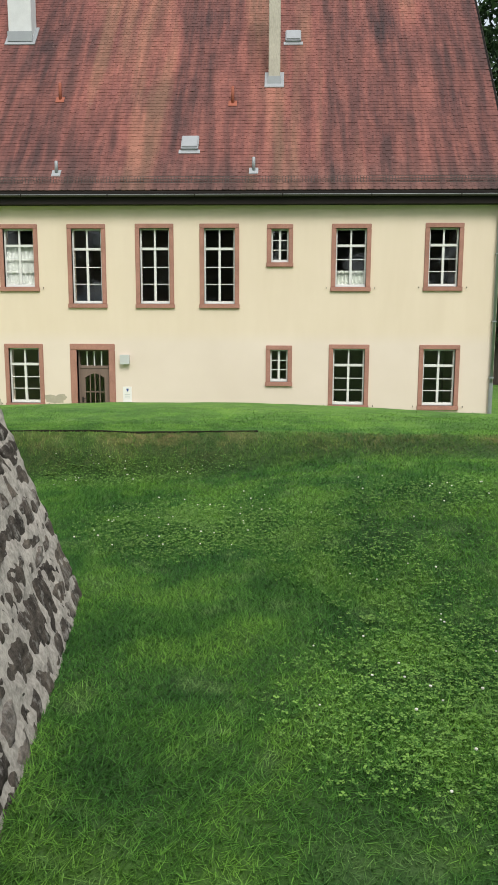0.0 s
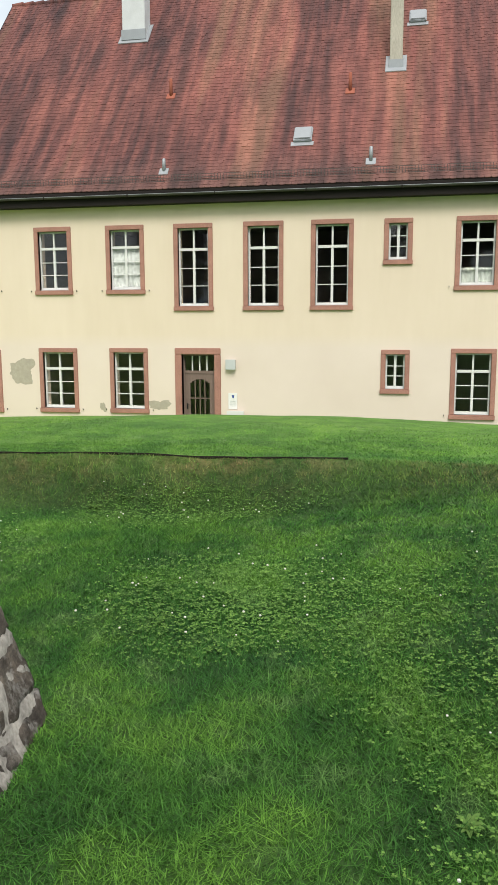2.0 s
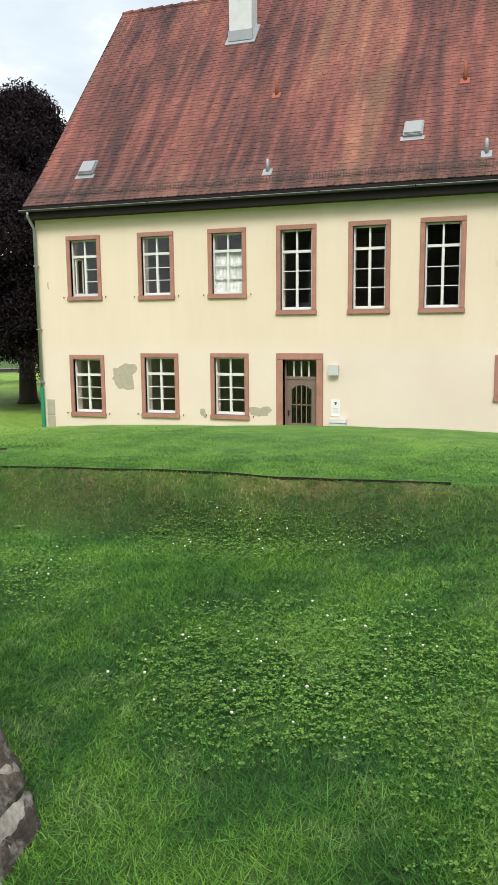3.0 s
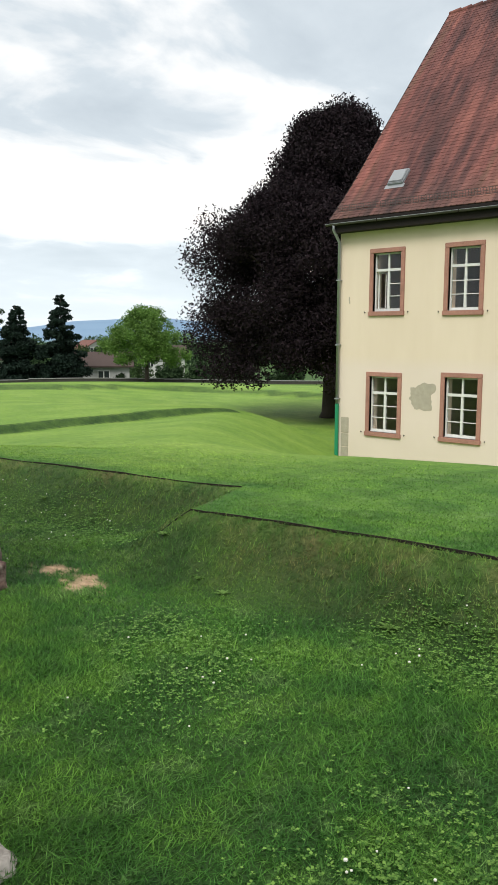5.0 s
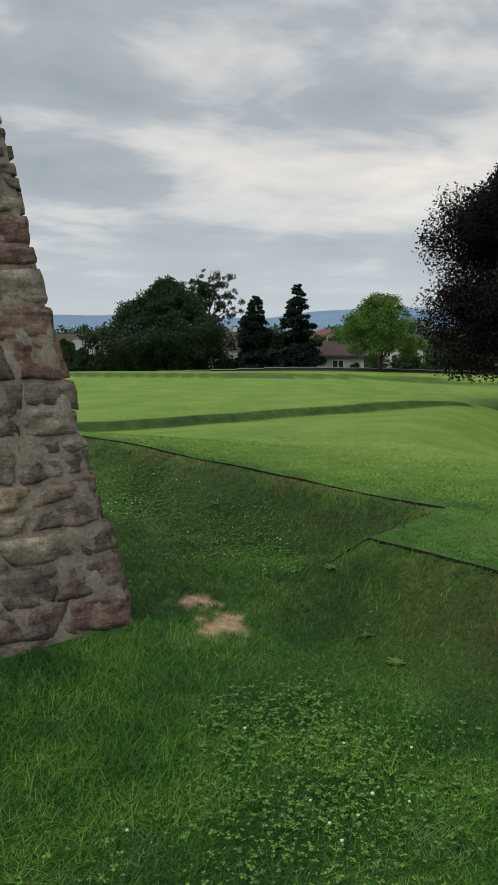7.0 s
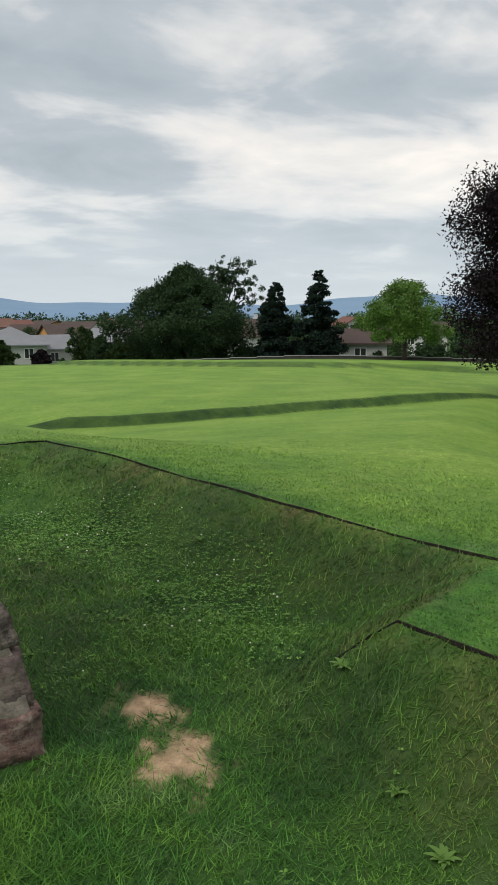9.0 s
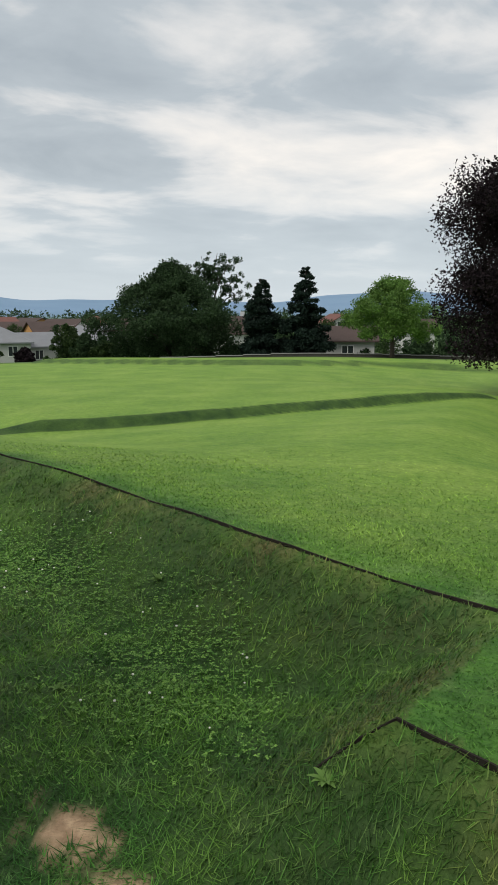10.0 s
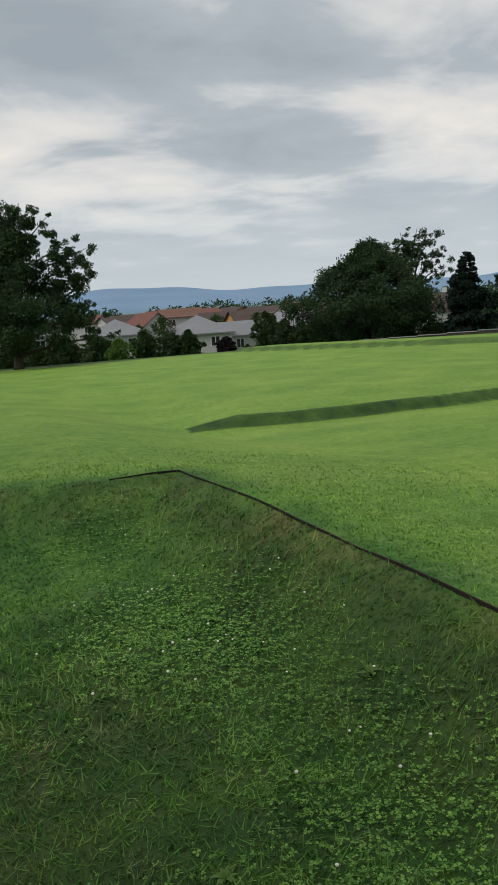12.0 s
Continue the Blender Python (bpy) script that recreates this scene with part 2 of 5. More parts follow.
TERRACOTTA = plain("terracotta_pipe", (0.30, 0.095, 0.06), 0.8, spread=0.2)
MORTAR = plain("old_lime_mortar", (0.335, 0.285, 0.24), 0.98, spread=0.5, scale=9, grain=48, bump=1.0)
PAPER = plain("notice_paper", (0.75, 0.74, 0.72), 0.7, spread=0.03)
BLUEINK = plain("blue_crest", (0.06, 0.09, 0.28), 0.7)


def make_tile():
    m, nt, b = shader("clay_roof_tiles", 0.85, 0, 0.2)
    # lichen and soot run down the slope in long streaks
    streak, patch, fine = noise_node(nt, 0.75, 4, 0.5, (1.0, 0.08, 0.08)), noise_node(nt, 0.28, 4, 0.5), noise_node(nt, 40, 3)
    thin = noise_node(nt, 3.0, 5, 0.6, (1.0, 0.1, 0.1))
    c = ramp_node(nt, streak, [(0.38, (0.034, 0.024, 0.028)), (0.46, (0.112, 0.052, 0.048)), (0.54, (0.215, 0.080, 0.068)), (0.63, (0.31, 0.165, 0.105))])
    c = mix_node(nt, 0.36, c, ramp_node(nt, patch, [(0.38, (0.065, 0.044, 0.045)), (0.5, (0.160, 0.072, 0.064)), (0.64, (0.235, 0.098, 0.080))]))
    c = mix_node(nt, 0.42, c, ramp_node(nt, thin, [(0.40, (0.040, 0.026, 0.027)), (0.52, (0.150, 0.058, 0.052)), (0.64, (0.30, 0.112, 0.088))]))
    # grey lichen along the eave and pale spots of limescale
    sep = nt.nodes.new("ShaderNodeSeparateXYZ")
    nt.links.new(nt.nodes.new("ShaderNodeNewGeometry").outputs["Position"], sep.inputs[0])
    foot = nt.nodes.new("ShaderNodeMapRange")
    foot.inputs[1].default_value, foot.inputs[2].default_value, foot.inputs[3].default_value, foot.inputs[4].default_value = 5.35, 6.6, 0.6, 0.0
    nt.links.new(sep.outputs[2], foot.inputs[0])
    c = mix_node(nt, foot.outputs[0], c, ramp_node(nt, thin, [(0.35, (0.050, 0.038, 0.036)), (0.65, (0.150, 0.095, 0.082))]))
    spots = ramp_node(nt, noise_node(nt, 1.9, 6, 0.75), [(0.66, (0, 0, 0)), (0.76, (0.6, 0.6, 0.6))])
    c = mix_node(nt, spots, c, (0.34, 0.22, 0.18))
    rnd = nt.nodes.new("ShaderNodeNewGeometry").outputs["Random Per Island"]
    c = mix_node(nt, 1.0, c, ramp_node(nt, rnd, [(0.0, (0.88,) * 3), (1.0, (1.12,) * 3)]), "MULTIPLY")
    nt.links.new(c, b.inputs["Base Color"])
    bump_node(nt, b, fine, 0.3, 0.004)
    return m


TILE = make_tile()


def make_stone(name, stops, smear=None):
    m, nt, b = shader(name, 0.95, 0, 0.15)
    rnd = nt.nodes.new("ShaderNodeObjectInfo").outputs["Random"]
    base = ramp_node(nt, rnd, stops)
    big, fine = noise_node(nt, 9, 7, 0.7), noise_node(nt, 70, 5, 0.75)
    bedded = noise_node(nt, 10, 5, 0.7, (0.5, 0.5, 3.0))
    c = mix_node(nt, 1.0, base, ramp_node(nt, big, [(0.32, (0.42, 0.42, 0.44)), (0.5, (1, 1, 1)), (0.68, (1.7, 1.65, 1.6))]), "MULTIPLY")
    c = mix_node(nt, 1.0, c, ramp_node(nt, bedded, [(0.36, (0.68, 0.66, 0.66)), (0.64, (1.25, 1.25, 1.24))]), "MULTIPLY")
    c = mix_node(nt, 1.0, c, ramp_node(nt, fine, [(0.3, (0.65,) * 3), (0.7, (1.35,) * 3)]), "MULTIPLY")
    if smear:                               # old mortar left on the stones
        c = mix_node(nt, ramp_node(nt, noise_node(nt, 13, 6, 0.7), [(0.54, (0, 0, 0)), (0.66, (0.8, 0.8, 0.8))]), c, smear)
    nt.links.new(c, b.inputs["Base Color"])
    h = mix_node(nt, 0.4, mix_node(nt, 0.5, big, bedded), fine)
    bump_node(nt, b, h, 1.0, 0.035)
    return m


STONE = make_stone("ruin_sandstone", [(0.0, (0.185, 0.158, 0.138)), (0.25, (0.255, 0.220, 0.192)), (0.45, (0.230, 0.180, 0.165)), (0.58, (0.250, 0.160, 0.138)), (0.70, (0.315, 0.272, 0.230)), (0.92, (0.390, 0.340, 0.280)), (1.0, (0.43, 0.32, 0.21))], smear=(0.40, 0.345, 0.285))


def make_glass():
    m, nt, b = shader("window_glass", 0.03, 0, 0.5)
    b.inputs["Base Color"].default_value = (0.93, 0.94, 0.94, 1)
    b.inputs["Transmission Weight"].default_value = 1.0
    b.inputs["IOR"].default_value = 1.36
    return m


GLASS = make_glass()


# ---- building helpers ----
def part(name, bm, material, parent=None, label="", smooth=False):
    me = bpy.data.meshes.new(name)
    bm.to_mesh(me)
    bm.free()
    if smooth:
        me.polygons.foreach_set("use_smooth", [True] * len(me.polygons))
    me.materials.append(material)
    ob = new(name, me)
    ob.parent = parent
    if label:
        ob["label"] = label
    return ob


def array_part(name, verts, faces, material, parent=None, label="", smooth=False):
    me = bpy.data.meshes.new(name)
    v = np.asarray(verts, np.float32)
    f = np.asarray(faces, np.int32)
    me.vertices.add(len(v))
    me.vertices.foreach_set("co", v.ravel())
    me.loops.add(f.size)
    me.loops.foreach_set("vertex_index", f.ravel())
    me.polygons.add(len(f))
    me.polygons.foreach_set("loop_start", np.arange(0, f.size, f.shape[1], dtype=np.int32))
    if smooth:
        me.polygons.foreach_set("use_smooth", np.ones(len(f), bool))
    me.update(calc_edges=True)
    me.validate()
    me.materials.append(material)
    ob = new(name, me)
    ob.parent = parent
    if label:
        ob["label"] = label
    return ob


def thing(name, at, label, category, group="", kind=""):
    e = new(name)
    e.location = at
    e.empty_display_size = 0.2
    bpy.context.view_layer.update()
    return tagged(e, label, category, group, kind)


def settle(ob, parent):
    """Hang a world-placed mesh under its thing without moving it."""
    ob.parent = parent
    top = parent
    m = Matrix.Identity(4)
    while top:
        m = top.matrix_basis.copy() @ m if not top.parent else top.matrix_parent_inverse @ top.matrix_basis @ m
        top = top.parent
    ob.matrix_parent_inverse = m.inverted()
    return ob


def box(bm, x0, x1, y0, y1, z0, z1, bevel=0.0):
    r = bmesh.ops.create_cube(bm, size=1.0)
    for v in r["verts"]:
        v.co = Vector((x0 + (v.co.x + 0.5) * (x1 - x0), y0 + (v.co.y + 0.5) * (y1 - y0), z0 + (v.co.z + 0.5) * (z1 - z0)))
    if bevel:
        bmesh.ops.bevel(bm, geom=list({e for v in r["verts"] for e in v.link_edges}), offset=bevel, segments=2, affect="EDGES")
    return bm


def boxed(x0, x1, y0, y1, z0, z1, bevel=0.0):
    return box(bmesh.new(), x0, x1, y0, y1, z0, z1, bevel)


def tube(bm, pts, radii, seg=10):
    """A tapered tube along points."""
    rings = []
    for k, p in enumerate(pts):
        p = Vector(p)
        d = (Vector(pts[min(k + 1, len(pts) - 1)]) - Vector(pts[max(k - 1, 0)])).normalized()
        a = d.orthogonal().normalized()
        b = d.cross(a)
        r = radii[k] if isinstance(radii, (list, tuple)) else radii
        rings.append([bm.verts.new(p + r * (math.cos(2 * math.pi * s / seg) * a + math.sin(2 * math.pi * s / seg) * b)) for s in range(seg)])
    for r0, r1 in zip(rings, rings[1:]):
        # keep neighbouring rings from twisting
        shift = min(range(seg), key=lambda s: (r1[s].co - r0[0].co).length)
        for s in range(seg):
            bm.faces.new((r0[s], r0[(s + 1) % seg], r1[(s + 1 + shift) % seg], r1[(s + shift) % seg]))
    bm.faces.new(rings[0][::-1])
    bm.faces.new(rings[-1])
    return bm


# ---- the ground ----
def step(a, b, v):
    t = np.clip((v - a) / (b - a), 0, 1)
    return t * t * (3 - 2 * t)


EDGE = [(-12.5, 3.2), (-9.6, 5.3), (-9.14, 6.25), (-9.16, 6.80), (-7.0, 7.18), (-5.22, 7.46), (-4.1, 7.72), (-3.70, 6.72), (-2.3, 6.90), (-0.6, 7.0), (1.4, 7.12), (4.5, 7.5), (9.0, 8.6)]


def wave(x, y):
    return (np.sin(1.3 * x + 0.7 * y + 1) + np.sin(-0.8 * x + 1.9 * y) + np.sin(2.9 * x - 1.1 * y + 2) * 0.6 + np.sin(0.5 * x + 3.3 * y + 4) * 0.5) / 3.1


def pit_distance(x, y):
    """Metres inside (positive) or outside the sunken lawn, and the edge's point along the line."""
    best, along = np.full(np.shape(x), 1e9), np.zeros(np.shape(x))
    run = 0.0
    for (ax, ay), (bx, by) in zip(EDGE, EDGE[1:]):
        dx, dy = bx - ax, by - ay
        n = math.hypot(dx, dy)
        t = np.clip(((x - ax) * dx + (y - ay) * dy) / n**2, 0, 1)
        d = np.hypot(x - ax - t * dx, y - ay - t * dy)
        along = np.where(d < best, run + t * n, along)
        best = np.minimum(best, d)
        run += n
    # inside where the edge lies to the north of the point
    inside = np.zeros(np.shape(x), bool)
    ring = EDGE + [(9.0, -60.0), (-12.5, -60.0)]
    for (ax, ay), (bx, by) in zip(ring, ring[1:] + ring[:1]):
        cross = ((ay > y) != (by > y)) & (x < (bx - ax) * (y - ay) / ((by - ay) if by != ay else 1e-9) + ax)
        inside ^= cross
    return np.where(inside, best, -best), along


BANK = [(-18.4, 8.6), (-18.1, 12.0), (-18.1, 16.0), (-18.15, 20.0), (-18.4, 23.8)]
FARBANK = [(-66.0, 21.5), (-55.0, 26.0), (-46.5, 29.2), (-43.8, 33.0), (-43.0, 38.8), (-40.8, 42.0), (-36.7, 45.0), (-29.0, 46.4)]


def beside(line, x, y):
    """Metres from a line, positive on its left, and a fade towards its two ends."""
    best, side, fade = np.full(np.shape(x), 1e9), np.zeros(np.shape(x)), np.ones(np.shape(x))
    total = sum(math.hypot(b[0] - a[0], b[1] - a[1]) for a, b in zip(line, line[1:]))
    run = 0.0
    for (ax, ay), (bx, by) in zip(line, line[1:]):
        dx, dy = bx - ax, by - ay
        n = math.hypot(dx, dy)
        t = np.clip(((x - ax) * dx + (y - ay) * dy) / n**2, 0, 1)
        d = np.hypot(x - ax - t * dx, y - ay - t * dy)
        near = d < best
        side = np.where(near, np.sign(dx * (y - ay) - dy * (x - ax)), side)
        end = run + t * n
        fade = np.where(near, np.clip(end / 1.2, 0, 1) * np.clip((total - end) / 3.0, 0, 1), fade)
        best = np.minimum(best, d)
        run += n
    return best * side, fade


def bank_rise(x, y):
    a, fa = beside(BANK, x, y)
    b, fb = beside(FARBANK, x, y)
    return 0.20 * fa * step(0.0, 0.46, a) * (1 - step(3.0, 16.0, a)) + 0.30 * fb * step(0.0, 1.2, b) * (1 - step(3.0, 14.0, b))


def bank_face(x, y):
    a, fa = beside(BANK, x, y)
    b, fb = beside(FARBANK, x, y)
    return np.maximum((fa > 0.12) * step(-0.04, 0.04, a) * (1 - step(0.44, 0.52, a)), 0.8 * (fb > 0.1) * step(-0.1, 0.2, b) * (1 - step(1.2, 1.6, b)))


def ground(x, y):
    """Height of the ground at arrays x, y."""
    x, y = np.asarray(x, float), np.asarray(y, float)
    px, py = x + 1.0, y - 2.0
    d, yaw = np.hypot(px, py), np.degrees(np.arctan2(-px, py))
    near = np.interp(d, [0, 5, 7.5, 9.3, 10.6, 14, 18, 21.8, 26, 40, 71, 76, 100, 140, 400, 1500], [0.62, 0.62, 0.555, 0.445, 0.26, -0.38, -1.15, -1.88, -2.1, -2.3, -2.35, -3.4, -6.8, -7.8, -8.6, -9])
    west = -x
    trough = np.interp(west, [0, 5, 7, 9.5, 13, 16, 17.9, 19, 30, 48, 70, 74.5, 100, 140, 400, 1500], [0.62, 0.60, 0.50, 0.27, -0.12, -0.48, -0.68, -0.68, -1.05, -1.70, -2.42, -3.4, -6.8, -7.8, -8.6, -9])
    ridge = np.interp(west, [0, 8, 9.5, 14, 18, 24, 30, 48, 70, 74.5, 100, 140, 400, 1500], [0.62, 0.60, 0.56, 0.36, 0.08, -0.40, -0.75, -1.55, -2.42, -3.4, -6.8, -7.8, -8.6, -9])
    turn = step(6.3, 9.8, y + 0.10 * (west - 10))
    left = ridge * (1 - turn) + trough * turn
    beyond = np.interp(d, [71, 76, 100, 140, 400, 1500], [-2.40, -3.4, -6.8, -7.8, -8.6, -9])
    left = np.where(d > 71, np.minimum(left, beyond), np.maximum(left, -2.42))
    out = step(28, 38, d)
    w = step(0, 1, (yaw - 29.5 - 8 * out) / (12 + 10 * out)) * (1 - step(150, 178, yaw))
    up = near * (1 - w) + left * w
    south = step(4, -3, y)
    up = up * (1 - south) + 0.6 * south * (d < 60) + np.where(d >= 60, up * south, 0)
    low = 0.24 + 0.10 * step(-1.5, 1.0, x) + 0.12 * step(-0.5, 1.5, x) * step(3, 5.2, y)
    inn, along = pit_distance(x, y)
    wide = 0.62 + 0.25 * step(-3.0, -5.0, x) + 1.6 * step(-9.4, -10.5, x)
    bank = step(0.0, 1.0, np.clip(inn / wide, 0, 1.0) ** 0.75)
    sunk = np.where(inn > 0.0, low + (np.minimum(up, 0.62) - low) * (1 - bank), up)
    z = np.where((inn > 0.0) & (d < 30), sunk, up)
    # two grass banks that cross the far lawn
    z = z + bank_rise(x, y)
    z = z + 0.022 * wave(x, y) * (d < 40) + 0.006 * wave(3.1 * x + 5, 2.7 * y) * (d < 20)
    # hills on the skyline
    hills = step(1500, 2600, d) * (1 + 0.25 * np.sin(np.radians(yaw) * 9 + 1) + 0.15 * np.sin(np.radians(yaw) * 23) + 0.05 * np.sin(np.radians(yaw) * 61))
    return z + hills * 52


def gz(x, y):
    return float(ground(np.array([x]), np.array([y]))[0])


def build_ground():
    cx, cy = -1.5, 3.5
    rings = np.concatenate([np.arange(0.06, 9.5, 0.085), np.arange(9.5, 14.5, 0.14), np.arange(14.5, 20.0, 0.06), np.arange(20.0, 27, 0.14), 27 * 1.02 ** np.arange(0, 50), 72 * 1.035 ** np.arange(0, 113)])
    # finer towards the lawn and the house than behind the walk
    ang = np.concatenate([np.linspace(radians(60), radians(195), 480, endpoint=False), np.linspace(radians(195), radians(420), 170, endpoint=False)])
    seg = len(ang)
    R, A = np.meshgrid(rings, ang, indexing="ij")
    x, y = cx + R * np.cos(A), cy + R * np.sin(A)
    z = ground(x, y)
    v = np.stack([x, y, z], -1).reshape(-1, 3)
    v = np.concatenate([v, [[cx, cy, gz(cx, cy)]]])
    i, j = np.meshgrid(np.arange(len(rings) - 1), np.arange(seg), indexing="ij")
    jn = (j + 1) % seg
    quads = np.stack([i * seg + j, (i + 1) * seg + j, (i + 1) * seg + jn, i * seg + jn], -1).reshape(-1, 4)
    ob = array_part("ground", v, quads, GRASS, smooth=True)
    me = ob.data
    for name, values in (("dry", dryness(v[:, 0], v[:, 1])), ("rough", roughness_of(v[:, 0], v[:, 1])), ("mown", mown(v[:, 0], v[:, 1])), ("sand", sandy(v[:, 0], v[:, 1])), ("haze", step(900, 1900, np.hypot(v[:, 0], v[:, 1]))), ("thatch_shade", thatch_shade(v[:, 0], v[:, 1]))):
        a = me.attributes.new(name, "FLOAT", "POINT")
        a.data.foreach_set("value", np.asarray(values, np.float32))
    return tagged(ob, "mown green lawn with a sunken part and grass banks", "lawn", kind="structure")


def dryness(x, y):
    inn, along = pit_distance(x, y)
    patchy = 0.5 + 0.5 * wave(2.3 * x + 1, 2.9 * y)
    patchy = patchy * (0.55 + 0.45 * wave(7.1 * x, 6.3 * y + 1))
    near_edge = step(0.75, 0.0, inn) * (inn > 0) * (0.08 + 1.25 * patchy) + 0.35 * step(-0.10, 0.0, inn) * (inn <= 0) * patchy
    worn = 0.55 * np.exp(-((x + 6.0) ** 2 / 1.6 + (y - 5.7) ** 2 / 0.5)) * (0.3 + patchy)
    return np.clip(near_edge * step(13, 8, np.hypot(x, y)) + worn, 0, 0.9)


def mown(x, y):
    inn, along = pit_distance(x, y)
    short = step(0.05, -0.5, inn) * (0.70 + 0.30 * step(-0.6, -2.6, inn))
    return short * (0.26 + 0.74 * step(-2.5, -7.0, x)) * (0.9 + 0.1 * wave(0.7 * x, 0.9 * y)) * (np.hypot(x + 1, y - 2) < 72)


def thatch_shade(x, y):
    """Where litter, and the painted shade between longer blades, darkens the ground: the sunken lawn beside the walk.
    """
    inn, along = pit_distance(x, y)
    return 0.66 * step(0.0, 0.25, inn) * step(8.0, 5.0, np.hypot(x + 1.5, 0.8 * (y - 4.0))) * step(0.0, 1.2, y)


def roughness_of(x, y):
    """Longer, darker grass: on the banks, the shade of their faces painted in too, and inside the sunken lawn's slope.
    """
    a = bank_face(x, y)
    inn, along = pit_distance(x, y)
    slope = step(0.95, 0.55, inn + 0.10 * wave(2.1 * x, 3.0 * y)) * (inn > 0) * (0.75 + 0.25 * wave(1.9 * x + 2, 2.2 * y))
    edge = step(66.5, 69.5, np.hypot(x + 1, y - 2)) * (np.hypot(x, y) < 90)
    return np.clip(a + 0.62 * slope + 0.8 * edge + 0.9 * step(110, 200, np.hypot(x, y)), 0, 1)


def sandy(x, y):
    d = np.minimum(np.hypot((x + 3.76) / 0.19, (y - 5.81) / 0.13), np.hypot((x + 4.18) / 0.15, (y - 5.83) / 0.11))
    d = d + 0.45 * wave(9 * x, 9 * y) + 0.45 * wave(23 * x, 21 * y) + 0.35 * wave(51 * x, 47 * y)
    return step(1.2, 0.55, d)


build_ground()

# ---- the manor house ----
BLIND = plain("white_blind", (0.50, 0.52, 0.49), 0.9, spread=0.06, scale=2)
HX0, HX1, HY, HZ0, HZ1 = -14.22, 6.90, 23.4, -2.7, 5.06
DEPTH, THICK = 13.6, 0.45
RIDGE_Y, RIDGE_Z, EAVE_Y, EAVE_Z = 30.2, 13.45, 23.0, 5.36
house = thing("manor_house", (-3.6, HY, -1.9), "long two-storey cream manor house with a steep red tile roof", "house")

# each window: outer x0, x1, z0, z1 of its stone surround, and its kind
WINDOWS = [
    (-13.12, -11.90, 2.50, 4.50, "ajar"), (-10.62, -9.41, 2.48, 4.50, "plain"), (-8.31, -7.10, 2.48, 4.50, "curtain"),
    (-6.19, -5.00, 1.98, 4.50, "plain"), (-4.09, -2.91, 1.98, 4.51, "plain"), (-2.12, -0.91, 1.98, 4.51, "plain"),
    (-0.07, 0.72, 3.23, 4.49, "small"), (1.88, 3.07, 2.50, 4.50, "low"), (4.67, 5.82, 2.52, 4.52, "plain"),
    (-13.17, -11.91, -1.18, 0.80, "plain"), (-10.62, -9.34, -1.14, 0.86, "plain"), (-8.29, -7.06, -1.12, 0.87, "plain"),
    (-0.08, 0.73, -0.40, 0.86, "small"), (1.86, 3.10, -1.10, 0.90, "plain"), (4.62, 5.86, -1.10, 0.90, "plain"),
]
DOOR = (-6.21, -4.79, -1.90, 0.88)
JAMB = 0.135


def wall_with_openings(name, x0, x1, y0, y1, z0, z1, holes, material, parent):
    """An upright wall along x, solid but for the holes (x0, x1, z0, z1), which go right through."""
    xs = sorted({x0, x1, *[h[0] for h in holes], *[h[1] for h in holes]})
    zs = sorted({z0, z1, *[h[2] for h in holes], *[h[3] for h in holes]})
    solid = lambda i, k: 0 <= i < len(xs) - 1 and 0 <= k < len(zs) - 1 and not any(h[0] <= (xs[i] + xs[i + 1]) / 2 <= h[1] and h[2] <= (zs[k] + zs[k + 1]) / 2 <= h[3] for h in holes)
    bm = bmesh.new()
    q = lambda *p: bm.faces.new([bm.verts.new(c) for c in p])
    for i in range(len(xs) - 1):
        for k in range(len(zs) - 1):
            if not solid(i, k):
                continue
            a, b, c, d = xs[i], xs[i + 1], zs[k], zs[k + 1]
            q((a, y0, c), (b, y0, c), (b, y0, d), (a, y0, d))
            q((b, y1, c), (a, y1, c), (a, y1, d), (b, y1, d))
            if not solid(i - 1, k):
                q((a, y1, c), (a, y0, c), (a, y0, d), (a, y1, d))
            if not solid(i + 1, k):
                q((b, y0, c), (b, y1, c), (b, y1, d), (b, y0, d))
            if not solid(i, k - 1):
                q((a, y1, c), (b, y1, c), (b, y0, c), (a, y0, c))
            if not solid(i, k + 1):
                q((a, y0, d), (b, y0, d), (b, y1, d), (a, y1, d))
    bmesh.ops.remove_doubles(bm, verts=bm.verts, dist=1e-4)
    return settle(part(name, bm, material), parent)


def opening(w):
    return (w[0] + JAMB, w[1] - JAMB, w[2] + JAMB, w[3] - JAMB)


wall_with_openings("front_wall", HX0, HX1, HY, HY + THICK, HZ0, HZ1, [opening(w) for w in WINDOWS] + [(DOOR[0] + 0.21, DOOR[1] - 0.20, HZ0 - 1, DOOR[3] - 0.19)], PLASTER, house)
for name, x0, x1 in (("gable_wall", HX0, HX0 + THICK), ("gable_wall", HX1 - THICK, HX1)):
    bm = bmesh.new()
    yb = HY + DEPTH
    outline = [(HY + THICK, HZ0), (yb, HZ0), (yb, HZ1), (RIDGE_Y, RIDGE_Z - 0.25), (HY + THICK, HZ1 + 0.45), ]
    a = [bm.verts.new((x0, y, z)) for y, z in outline]
    b = [bm.verts.new((x1, y, z)) for y, z in outline]
    bm.faces.new(a)
    bm.faces.new(b[::-1])
    for k in range(len(a)):
        bm.faces.new((a[k], b[k], b[(k + 1) % len(a)], a[(k + 1) % len(a)]))
    bmesh.ops.recalc_face_normals(bm, faces=bm.faces)
    settle(part(name, bm, PLASTER), house)
settle(part("back_wall", boxed(HX0 + THICK, HX1 - THICK, HY + DEPTH - THICK, HY + DEPTH, HZ0, HZ1), PLASTER), house)
